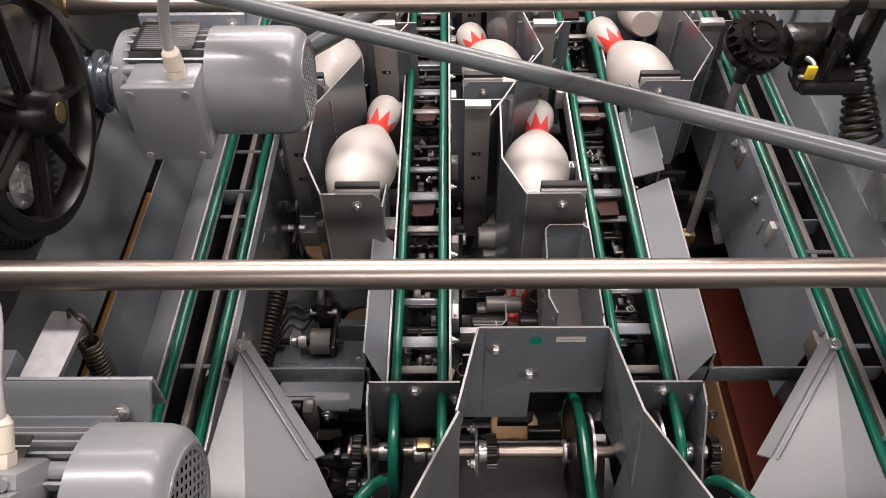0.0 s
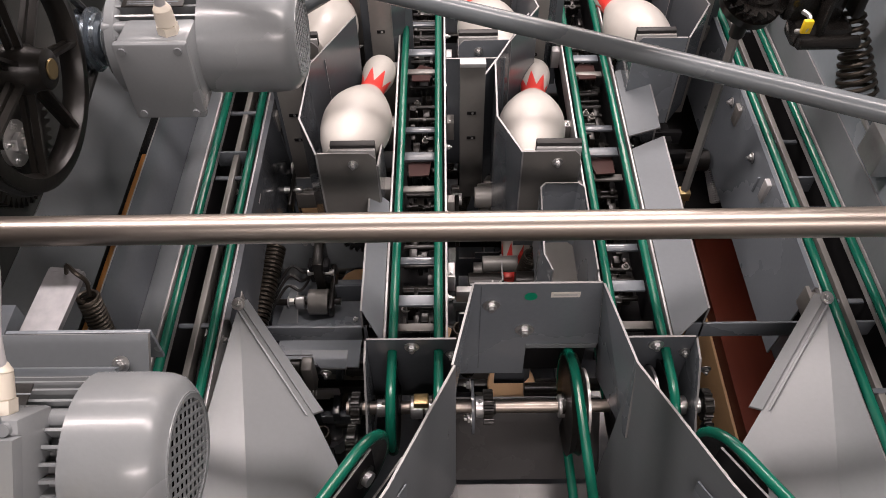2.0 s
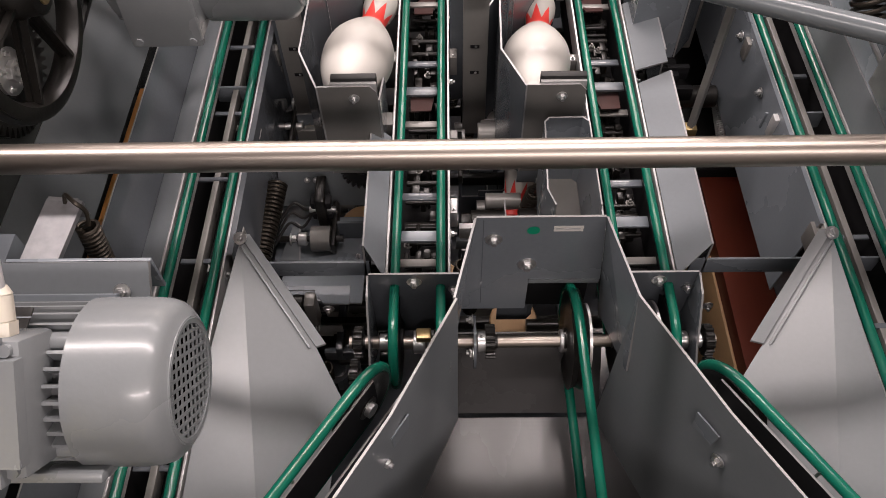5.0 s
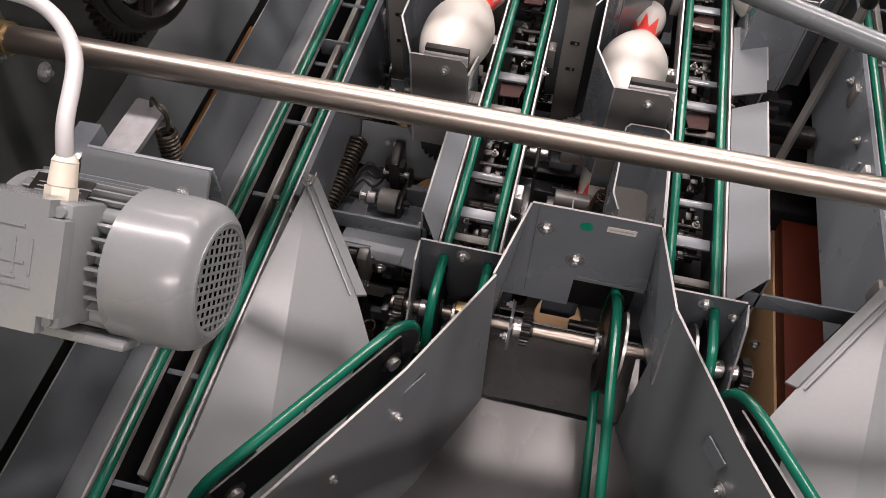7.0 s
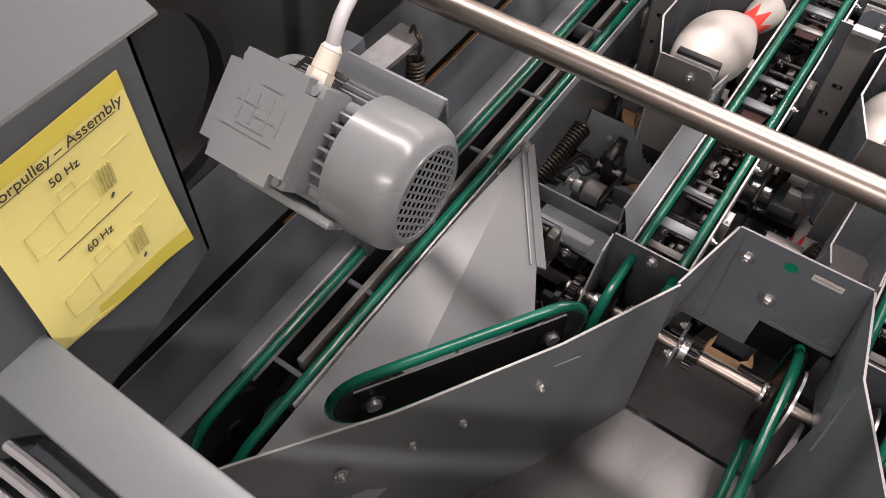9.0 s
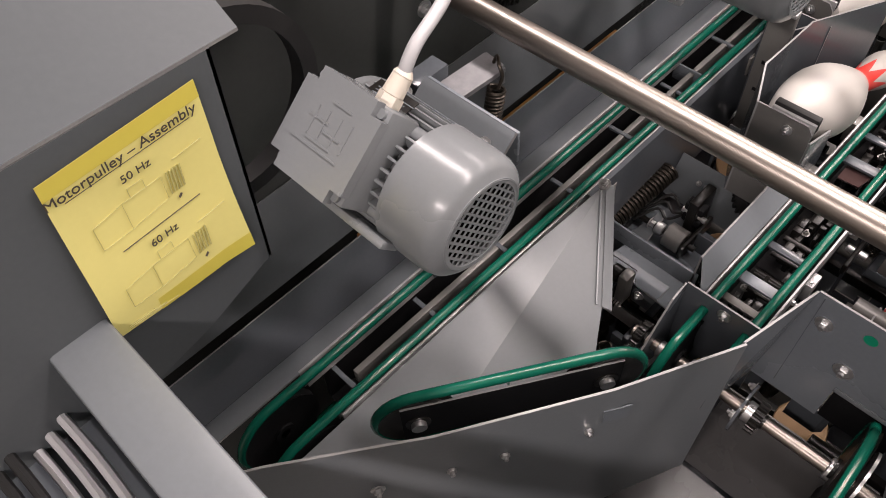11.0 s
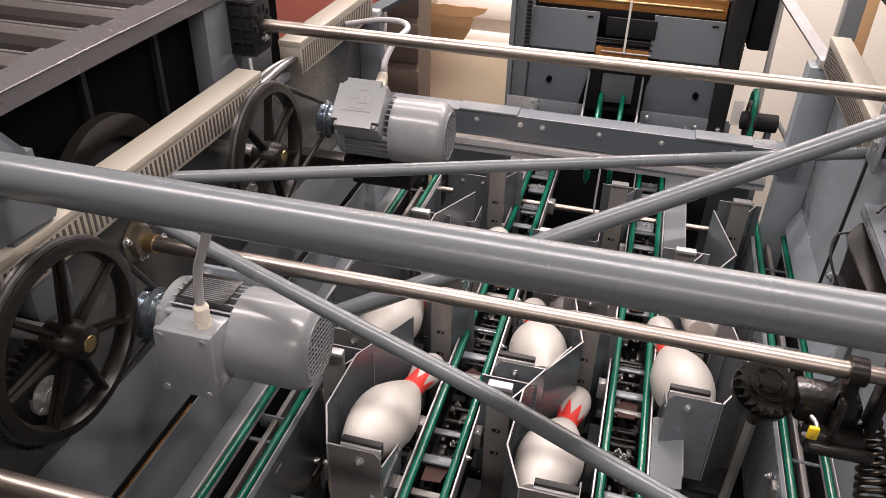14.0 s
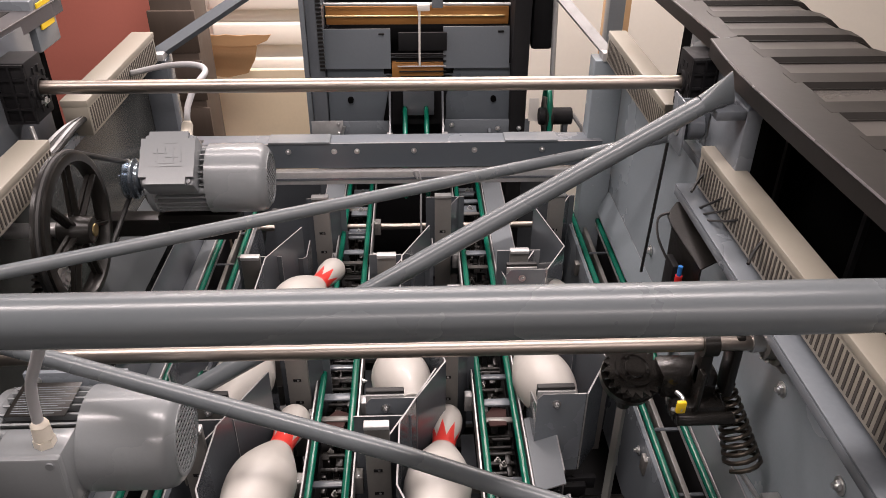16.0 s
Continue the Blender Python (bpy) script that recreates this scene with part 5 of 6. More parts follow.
words("Motorpulley \u2013 Assembly", 0.47, 0.875, 0.0128)
words("50 Hz", 0.50, 0.775, 0.0105)
words("60 Hz", 0.50, 0.385, 0.0105)
bar_line([(0.25, 0.46), (0.80, 0.46)], 0.0005, INK)
bar_line([(0.10, 0.875 - 0.02), (0.9, 0.875 - 0.02)], 0.0004, INK)
for v0 in (0.53, 0.14):
    for loop in ([(0.16, 0), (0.16, 0.13), (0.36, 0.15), (0.36, 0.0), (0.16, 0)], [(0.36, 0.0), (0.62, 0.02), (0.62, 0.15), (0.36, 0.15)], [(0.42, 0.15), (0.42, 0.20), (0.52, 0.20), (0.52, 0.15)]):
        bar_line([(u, v0 + v) for u, v in loop], 0.00035, INK_PALE)
    for k in range(5):
        bar_line([(0.65 + 0.022 * k, v0 + 0.03), (0.66 + 0.022 * k, v0 + 0.15)], 0.0008, INK_PALE)
    bar_line([(0.72, v0 + 0.19), (0.92, v0 + 0.20)], 0.0005, INK_PALE)
    bar_line([(0.68, v0 - 0.015), (0.70, v0 + 0.0)], 0.0012, INK)
for k in range(3):
    bar_line([(0.08, 0.02 + 0.012 * k), (0.42 - 0.08 * k, 0.02 + 0.012 * k)], 0.0004, INK_PALE)

# frame bar close to the camera and its cables
fbz = thing("front_beam", (-0.25, -0.07, 1.72), "grey painted front frame beam with rounded edges", "beam")
bm = B()
box(bm, -0.60, 0.75, -0.105, -0.052, 1.60, 1.655, 0.004)
part("beam", bm, SHEET_LIGHT, fbz)
for k in range(5):
    zz = 1.585 - 0.01 * (k % 3)
    yy = -0.13 - 0.016 * k
    solo("cable", pipe(B(), smooth_path([(-0.6, yy, zz), (-0.45, yy - 0.004, zz + 0.004), (-0.30, yy + 0.004, zz - 0.004), (-0.1, yy, zz), (0.3, yy, zz - 0.01), (0.7, yy, zz)], 6), 0.005, 8), CABLE if k < 3 else RUBBER, "bundled cable lying along the front beam", "cable", "front cables")
solo("cable_tray", box(B(), -0.6, 0.75, -0.24, -0.108, 1.54, 1.555, 0.002), SHEET_DARK, "grey tray carrying the front cables", "tray")

# ---- bowling pins ----
PROFILE = [(0, 0), (25.8, 0), (28.5, 3), (35.9, 19), (49.5, 57), (57.1, 85), (60.5, 114), (60.0, 130), (57.8, 149), (47, 184), (32.6, 220), (25.3, 238), (22.9, 254), (23.7, 276), (27.4, 298), (31.2, 320), (32.3, 343), (30.5, 358), (25, 370), (14, 378.5), (0, 381)]
pin_mesh = None


def bowling_pin(belly, head, label, group="white pins"):
    global pin_mesh
    if pin_mesh is None:
        bm = B()
        prof = []
        for (r0, h0), (r1, h1) in zip(PROFILE, PROFILE[1:]):
            prof.append((r0 / 1000, h0 / 1000))
        sm = smooth_path([(r, 0, h) for r, h in prof] + [(0, 0, 0.381)], 3)
        rev(bm, [(max(0.0, p.x), p.z) for p in sm], (0, 0, 0), (0, 0, 1), 40)
        for f in bm.faces:
            f.smooth = True
        bmesh.ops.recalc_face_normals(bm, faces=bm.faces)
        pin_mesh = bpy.data.meshes.new("bowling_pin")
        bm.to_mesh(pin_mesh)
        bm.free()
        pin_mesh.materials.append(PIN)
    ob = new("bowling_pin", pin_mesh)
    d = (V(head) - V(belly)).normalized()
    base = V(belly) - d * 0.12
    ob.matrix_world = Matrix.Translation(base) @ d.to_track_quat("Z", "Y").to_matrix().to_4x4()
    return tagged(ob, label, "bowling pin", group)


bowling_pin((-0.154, 0.992, 1.283), (-0.128, 1.215, 1.225), "white bowling pin with red crown resting in a station")
bowling_pin((0.153, 1.010, 1.252), (0.178, 1.222, 1.200), "white bowling pin with red crown in the next station")
bowling_pin((0.087, 1.270, 1.275), (0.048, 1.48, 1.215), "white bowling pin under the middle shaft")
bowling_pin((0.378, 1.262, 1.270), (0.340, 1.46, 1.232), "white bowling pin beside the long guide sheet")
bowling_pin((-0.232, 1.270, 1.285), (-0.202, 1.48, 1.225), "white bowling pin half hidden behind the motor")
bowling_pin((-0.152, 1.520, 1.290), (-0.095, 1.73, 1.240), "white bowling pin under the crossed tubes")
bowling_pin((0.437, 1.55, 1.25), (0.478, 1.77, 1.20), "white bowling pin near the far cross beam")
for b, h in (((0.20, 0.98, 0.80), (0.21, 1.0, 1.03)), ((-0.13, 1.12, 0.85), (-0.06, 1.10, 1.06)), ((0.10, 0.80, 0.90), (0.14, 0.96, 1.03)), ((0.40, 1.20, 0.88), (0.42, 1.05, 1.05)), ((0.08, 1.42, 0.90), (0.12, 1.30, 1.06))):
    bowling_pin(b, h, "white bowling pin standing deep in the machine", "lower pins")
for x, y, z in ((-0.165, 0.840, 1.00), (-0.02, 0.72, 0.99), (0.110, 0.645, 0.985), (0.222, 0.865, 0.985), (-0.255, 1.04, 1.02)):
    bm = B()
    rev(bm, [(0, 0), (0.034, 0), (0.042, 0.008), (0.040, 0.012), (0, 0.014)], (x, y, z), (0, -0.45, 1), 28)
    solo("wood_disc", bm, TAN, "tan wooden disc lying on the deck mechanism", "disc", "tan discs")

# ---- deck mechanism deep between the lanes ----
dk = thing("deck_mechanism", (0.05, 1.1, 0.5), "dark pin deck mechanism with brackets, rollers and links", "mechanism")
rng = random.Random(11)
part("deck_plate", box(B(), -0.54, 0.44, 0.45, 2.2, 0.66, 0.68), SHEET_DARK, dk)
GAPS = ((-0.31, -0.15), (0.0, 0.17), (0.36, 0.42))
for k in range(290):
    g0, g1 = GAPS[rng.randrange(3)]
    x = g0 + rng.random() * (g1 - g0)
    y = (1.0 if g0 > 0.3 else 0.60) + rng.random() * 0.9
    z = 0.86 + rng.random() * 0.28
    if g0 < -0.2 and y < 1.0:
        z -= 0.16
    kind = k % 5
    # third gap's parts turn black, its shade put into their colour
    deep = g0 > 0.3
    bm = B()
    if kind == 0:
        folded(bm, [(x, y), (x + 0.05, y), (x + 0.06, y + 0.01), (x + 0.06, y + 0.07)], z - 0.06, z, 0.003)
        part("angle_bracket", bm, [BLACK if deep else (SHEET, WARM_PLATE, SHEET_DARK)[k % 3], EDGE], dk)
    elif kind == 1:
        cyl(bm, (x - 0.03, y, z), (x + 0.035, y, z), 0.012 + rng.random() * 0.012, seg=20, bev=0.001)
        part("roller", bm, WARM_PLATE if k % 2 and not deep else IRON, dk)
    elif kind == 2:
        box(bm, x, x + 0.06, y, y + 0.012, z - 0.03, z, 0.001)
        part("link_bar", bm, BLACK if deep else (SHEET_LIGHT, SHEET_DARK, GALV)[k % 3], dk)
    elif kind == 3:
        coil(bm, (x, y, z - 0.06), (x + 0.01, y - 0.02, z + 0.03), 0.012, 0.002, 11)
        part("spring", bm, SPRING, dk)
    else:
        box(bm, x, x + 0.05, y, y + 0.05, z - 0.05, z - 0.01, 0.003)
        hexhead(bm, (x + 0.025, y + 0.02, z - 0.01), (0, 0, 1), 0.006)
        part("block", bm, BLACK if deep else (BLACK, SHEET, WARM_PLATE)[k % 3], dk)
for x in (-0.30, -0.21, 0.10, 0.20, 0.42):
    part("long_link", box(B(), x, x + 0.012, 0.62, 1.95, 0.90, 0.93, 0.001), SHEET_DARK, dk)
for y in (0.66, 0.78, 1.0, 1.2, 1.45, 1.7):
    part("cross_link", box(B(), -0.32, 0.30 if y < 0.9 else 0.44, y, y + 0.014, 0.93, 0.955, 0.001), IRON, dk)
cm = thing("cell_mechanism", (-0.23, 0.78, 1.0), "dark linkage with a shaft adjuster and grey bracket plates", "mechanism")
part("floor_plate", box(B(), -0.315, -0.135, 0.735, 0.84, 1.034, 1.038, 0.0008), SHEET, cm)
bm = B()
poly(bm, [(-0.315, 0.862, 1.045), (-0.135, 0.862, 1.045), (-0.135, 0.905, 1.12), (-0.315, 0.905, 1.12)], (0, 0.003, -0.002))
part("back_sheet", bm, [SHEET_LIGHT, EDGE], cm)
for xx, zz in ((-0.262, 1.09), (-0.246, 1.09)):
    bolt((xx, 0.886, zz), (0, -0.85, 0.5), cm, 0.0035)
bm = B()
poly(bm, [(-0.305, 0.742, 1.040), (-0.270, 0.742, 1.040), (-0.268, 0.790, 1.082), (-0.276, 0.795, 1.085)], (0.0025, 0, 0.0))
part("gusset", bm, [SHEET_LIGHT, EDGE], cm)
part("sleeve", rev(B(), [(0.016, 0.0), (0.023, 0.0), (0.023, 0.034), (0.016, 0.034), (0.016, 0.0)], (-0.246, 0.772, 1.064), (1, 0, 0), 28), WARM_PLATE, cm, "short worn steel sleeve")
part("adjuster", cyl(B(), (-0.270, 0.772, 1.064), (-0.254, 0.772, 1.064), 0.012, seg=18, bev=0.001), STEEL, cm, "bright clamp collar")
part("adjuster_nut", hexhead(B(), (-0.284, 0.772, 1.064), (1, 0, 0), 0.007, 0.010), STEEL, cm)
part("axle", cyl(B(), (-0.315, 0.772, 1.064), (-0.19, 0.772, 1.064), 0.006, seg=14), IRON, cm)
part("lever_arm", box(B(), -0.236, -0.218, 0.80, 0.86, 1.02, 1.135, 0.003), IRON, cm)
for zz in (1.075, 1.105):
    part("joint", box(B(), -0.245, -0.208, 0.805, 0.828, zz, zz + 0.018, 0.004), BLACK, cm)
part("joint_pin", cyl(B(), (-0.250, 0.816, 1.092), (-0.203, 0.816, 1.092), 0.0055, seg=12), STEEL, cm)
part("cam_link", box(B(), -0.212, -0.202, 0.75, 0.85, 1.045, 1.075, 0.004), IRON, cm)
part("dark_panel", box(B(), -0.200, -0.135, 0.79, 0.795, 1.038, 1.085, 0.001), SHEET_DARK, cm)
bolt((-0.165, 0.748, 1.038), (0, 0, 1), cm, 0.0045)
gear((-0.160, 0.900, 1.108), (0.1, -0.5, 1), 0.040, 0.016, 22, BLACK, cm, "black ribbed wheel")
part("wheel_screw", hexhead(B(), (-0.158, 0.892, 1.126), (0.1, -0.5, 1), 0.007), STEEL, cm)
solo("tension_spring", coil(B(), (-0.306, 0.850, 1.125), (-0.322, 0.690, 1.105), 0.0165, 0.0034, 20), SPRING, "thick oiled tension spring beside the deflector", "spring")
for k in range(3):
    solo("cable", pipe(B(), smooth_path([(-0.312, 0.80 - 0.02 * k, 1.06), (-0.285, 0.835 - 0.022 * k, 1.085), (-0.262, 0.83 - 0.02 * k, 1.075), (-0.25, 0.85, 1.05)], 6), 0.0028, 6), RUBBER, "black cable curling between lane and spring", "cable", "cell cables")
bm = B()
poly(bm, [(-0.262, 0.6116, 1.15), (-0.2125, 0.6116, 1.15), (-0.2065, 0.598, 1.15), (-0.1966, 0.587, 1.15), (-0.157, 0.586, 1.15), (-0.157, 0.6195, 1.15), (-0.262, 0.6195, 1.15)], (0, 0, -0.003))
solo("angle_plate", bm, [SHEET, EDGE], "stepped grey sheet plate near the axle", "plate")
cb2 = thing("cam_block", (-0.22, 0.585, 1.05), "worn steel cam block hanging under a stepped plate", "cam")
part("block", box(B(), -0.230, -0.212, 0.585, 0.612, 1.075, 1.146, 0.004), WARM_PLATE, cb2)
part("roller", cyl(B(), (-0.250, 0.600, 1.128), (-0.231, 0.600, 1.128), 0.015, seg=20, bev=0.002), IRON, cb2)
for k in range(4):
    part("stud", cyl(B(), (-0.2285 + 0.005 * k, 0.586, 1.082), (-0.2285 + 0.005 * k, 0.578, 1.078), 0.0016, seg=8), STEEL, cb2)
bm = B()
poly(bm, [(-0.29, 0.64, 1.08), (-0.15, 0.64, 1.06), (-0.15, 0.75, 1.04), (-0.20, 0.76, 1.04), (-0.29, 0.72, 1.05)], (0, 0, -0.004))
solo("angle_plate", bm, [SHEET, EDGE], "flat grey sheet plate below the lanes", "plate")
solo("lane_board", box(B(), 0.560, 0.655, 0.55, 1.09, 0.50, 0.84), REDWOOD, "red-brown varnished wooden lane board", "board")
# added filler box, black where the machine lies in the dark
solo("dark_filler", box(B(), 0.45, 0.655, 1.095, 1.7, 0.505, 0.86, 0.004), BLACK, "black filler box for the dark beyond the lane board", "panel")
solo("lane_board", box(B(), 0.553, 0.5595, 0.55, 1.09, 0.50, 0.80, 0.002), TAN, "tan wooden edge strip of the lane board", "board")

# ---- gear, spring and strut by the blue-grey frame ----
gu = thing("gear_unit", (0.50, 0.95, 1.5), "black greasy gear unit hanging under the steel shaft", "gear unit")
def ratchet_gear(p, axis, r, w, teeth, parent, label=""):
    """Gear with slanting saw teeth: the lower ring is turned against the upper one."""
    u, v_, d = basis(axis)
    bm = B()
    rows = []
    for lift, twist, grow in ((0.0, 0.0, 0.94), (w, 0.55, 1.0)):
        row = []
        for k in range(teeth):
            for f, rr in ((0.0, 0.80), (0.62, 1.0), (0.80, 0.98)):
                a = (k + f + twist) / teeth * math.tau
                row.append(bm.verts.new(V(p) + d * lift + (u * math.cos(a) + v_ * math.sin(a)) * r * rr * grow))
        rows.append(row)
    n = len(rows[0])
    for k in range(n):
        face(bm, (rows[0][k], rows[0][(k + 1) % n], rows[1][(k + 1) % n], rows[1][k]))
    face(bm, rows[0][::-1])
    face(bm, rows[1])
    g = part("gear", bm, GREASE, parent, label, sharp=20)
    bm = B()
    ring(bm, V(p) + d * w, d, r * 0.50, r * 0.62, 0.004, 28)
    cyl(bm, V(p) + d * w, V(p) + d * (w + 0.006), r * 0.34, seg=20, bev=0.001)
    for k in range(3):
        a = k * math.tau / 3 + 0.4
        hexhead(bm, V(p) + d * w + (u * math.cos(a) + v_ * math.sin(a)) * r * 0.44, d, 0.0045, 0.004, False)
    part("gear_face", bm, GREASE, g, "greasy bolted gear face")
    return g


ratchet_gear((0.446, 0.962, 1.548), (0.15, -0.35, 1), 0.048, 0.018, 20, gu, "black greasy gear with slanting saw teeth")
part("gear_cup", rev(B(), [(0.0, 0.0), (0.030, 0.0), (0.043, 0.006), (0.045, 0.020), (0.0, 0.020)], (0.443, 0.969, 1.526), (0.15, -0.35, 1), 32), IRON, gu)
part("body", box(B(), 0.484, 0.572, 0.930, 0.985, 1.525, 1.572, 0.010), GREASE, gu)
part("housing", box(B(), 0.500, 0.585, 0.905, 0.955, 1.495, 1.532, 0.012), GREASE, gu)
part("pivot_pin", cyl(B(), (0.505, 0.902, 1.512), (0.592, 0.902, 1.512), 0.010, seg=20, bev=0.002), GREASE, gu)
part("web_rib", box(B(), 0.529, 0.537, 0.900, 0.932, 1.52, 1.60, 0.003), GREASE, gu)
part("side_arm", box(B(), 0.575, 0.589, 0.915, 0.950, 1.54, 1.655, 0.004), IRON, gu)
part("clamp", ring(B(), (0.527, 0.924, 1.64), (1, 0, 0), 0.0125, 0.020, 0.022), IRON, gu)
part("clamp", box(B(), 0.529, 0.547, 0.914, 0.942, 1.565, 1.628, 0.003), IRON, gu)
part("stem", cyl(B(), (0.450, 0.983, 1.47), (0.448, 0.970, 1.53), 0.012), IRON, gu)
bm = B()
pipe(bm, smooth_path([(0.503, 0.915, 1.555), (0.508, 0.90, 1.555), (0.505, 0.893, 1.54), (0.498, 0.905, 1.53)], 6), 0.0035, 8)
part("hook", bm, STEEL, gu)
part("tag", box(B(), 0.498, 0.512, 0.890, 0.897, 1.535, 1.556, 0.002), YELLOW, gu, "yellow plastic tag")
bm = B()
coil(bm, (0.588, 0.950, 1.545), (0.621, 0.890, 1.425), lambda f: 0.012 + 0.016 * f, 0.0036, 11, 8)
solo("coil_spring", bm, SPRING, "large oiled coil spring hanging beside the frame", "spring")
solo("spring_hook", pipe(B(), smooth_path([(0.612, 0.876, 1.425), (0.625, 0.858, 1.41), (0.640, 0.835, 1.39), (0.659, 0.825, 1.375)], 6), 0.004, 8), STEEL, "bright hook holding the coil spring", "hook")
stt = thing("strut", (0.43, 0.94, 0.9), "worn brass-coloured square strut with a joint", "strut")
part("bar", pipe(B(), [(0.408, 0.88, 0.80), (0.431, 0.935, 1.16)], 0.0085, 4), GOLD, stt)
part("bar", pipe(B(), [(0.431, 0.935, 1.16), (0.450, 0.985, 1.50)], 0.0080, 4), WARM_PLATE, stt)
part("joint", box(B(), 0.421, 0.441, 0.925, 0.945, 1.15, 1.17, 0.002), GOLD, stt)
for p, q in (((0.587, 1.423, 1.03), (0.593, 1.345, 1.0)), ((0.554, 1.135, 1.03), (0.558, 1.056, 1.0))):
    solo("tension_spring", coil(B(), p, q, 0.0095, 0.0019, 18), GALV, "bright tension spring below the lane", "spring", "bright springs")
solo("damper", cyl(B(), (0.44, 1.10, 1.08), (0.53, 1.10, 1.08), 0.022, seg=24, bev=0.002), IRON, "black round damper between lane and strut", "damper")
sbr = thing("switch_bracket", (0.60, 1.16, 1.62), "dark bent plate carrying a switch with coloured plugs", "switch")
bm = B()
poly(bm, [(0.560, 1.20, 1.672), (0.562, 1.235, 1.676), (0.585, 1.262, 1.684), (0.618, 1.262, 1.690), (0.622, 1.243, 1.688), (0.606, 1.228, 1.682), (0.622, 1.11, 1.664), (0.577, 1.09, 1.655)], (0.0, 0, -0.003), 0, 0)
part("plate", bm, IRON, sbr)
bm = B()
poly(bm, [(0.560, 1.20, 1.672), (0.577, 1.09, 1.655), (0.577, 1.09, 1.60), (0.562, 1.20, 1.60)], (0.003, 0, 0), 0, 0)
part("bent_flange", bm, IRON, sbr)
part("switch", box(B(), 0.548, 0.5595, 1.13, 1.17, 1.575, 1.635, 0.002), BLACK, sbr)
part("plug", cyl(B(), (0.556, 1.118, 1.585), (0.556, 1.118, 1.625), 0.006, seg=12), RED, sbr, "red plug")
part("plug_tip", cyl(B(), (0.556, 1.118, 1.625), (0.556, 1.118, 1.643), 0.004, seg=10), BLUE, sbr, "blue plug tip")
part("loop_wire", pipe(B(), smooth_path([(0.553, 1.17, 1.62), (0.540, 1.20, 1.65), (0.548, 1.235, 1.668), (0.566, 1.235, 1.678)], 6), 0.0024, 6), RUBBER, sbr)
bolt((0.605, 1.245, 1.687), (0, 0, 1), sbr, 0.006)
for k in range(3):
    part("wire", pipe(B(), smooth_path([(0.600, 1.225 - 0.012 * k, 1.684), (0.600, 1.20 - 0.02 * k, 1.705), (0.606, 1.165 - 0.03 * k, 1.735), (0.613, 1.145 - 0.035 * k, 1.755)], 5), 0.0022, 6), RUBBER, sbr)
for k, (yy, zz) in enumerate(((1.235, 1.755), (0.99, 1.770))):
    solo("stray_wire", pipe(B(), smooth_path([(0.614, yy, zz), (0.600, yy - 0.01, zz - 0.012), (0.585, yy - 0.03, zz - 0.02)], 5), 0.0026, 6), RUBBER, "short black wire end poking out of the duct", "cable", "stray wires")
solo("tie_rod", cyl(B(), (0.625, 1.467, 1.72), (0.625, 1.495, 1.38), 0.0035, seg=8), RUBBER, "thin black tie rod on the side frame", "rod")
solo("adjuster", box(B(), 0.63, 0.658, 0.78, 0.84, 1.36, 1.42, 0.002), STEEL, "small bright adjuster plate on the frame", "plate")

# ---- far end: cross beam, aluminium rail, elevator ----
xb = thing("cross_beam", (0.05, 1.94, 1.44), "grey painted cross beam over an aluminium rail", "beam")
bm = B()
poly(bm, [(-0.55, 1.94, 1.50), (0.62, 1.94, 1.50), (0.62, 1.94, 1.43), (-0.55, 1.94, 1.43)], (0, 0.004, 0))
part("web", bm, [SLATE, EDGE], xb)
part("flange", box(B(), -0.55, 0.62, 1.944, 2.0, 1.496, 1.50, 0.001), SHEET, xb)
part("rail", box(B(), -0.50, 0.55, 1.925, 1.95, 1.388, 1.425, 0.002), GALV, xb, "bright aluminium rail")
part("rail_groove", box(B(), -0.50, 0.55, 1.922, 1.926, 1.402, 1.408), SHEET_DARK, xb)
for x0, x1 in ((-0.26, -0.10), (0.36, 0.50)):
    part("cover_strip", box(B(), x0, x1, 1.935, 1.99, 1.501, 1.507, 0.001), SHEET_LIGHT, xb)
for x in (-0.21, -0.09, -0.03, 0.12, 0.28, 0.46):
    bolt((x, 1.94, 1.478), (0, -1, 0), xb, 0.005)
solo("hanging_wire", pipe(B(), smooth_path([(0.128, 1.921, 1.405), (0.118, 1.905, 1.432), (0.130, 1.900, 1.437), (0.137, 1.905, 1.40), (0.136, 1.915, 1.30), (0.138, 1.93, 1.20), (0.139, 1.935, 1.10)], 8), 0.0028, 8), CABLE, "thin grey wire hanging from the aluminium rail", "cable")
el = thing("pin_elevator", (0.12, 2.4, 0.6), "dark grey pin elevator with sheet doors, wood shelf and belts", "elevator")
part("upright", box(B(), -0.190, -0.145, 2.34, 2.7, 0.0, 2.05, 0.003), SHEET_DARK, el)
part("upright", box(B(), 0.420, 0.470, 2.33, 2.7, 0.0, 2.05, 0.003), BLACK, el)
part("edge_strip", box(B(), -0.205, -0.191, 2.33, 2.36, 1.30, 2.0, 0.001), SHEET, el)
part("back", box(B(), -0.19, 0.45, 2.62, 2.65, 0.6, 2.05), BLACK, el)
for x0, x1, z0, z1 in ((-0.168, 0.054, 1.560, 1.672), (0.214, 0.414, 1.560, 1.678)):
    bm = B()
    poly(bm, [(x0, 2.385, z1), (x1, 2.385, z1), (x1, 2.355, z0), (x0, 2.355, z0)], (0, 0.004, 0))
    dr_up = part("upper_door", bm, [SLATE, EDGE], el, "slate grey sheet door")
    part("slot", box(B(), x1 - 0.035, x1 - 0.018, 2.376, 2.382, z1 - 0.016, z1 - 0.011), BLACK, dr_up)
part("wood_shelf", box(B(), -0.14, 0.415, 2.43, 2.46, 1.672, 1.728, 0.003), AMBER, el, "varnished amber wood shelf")
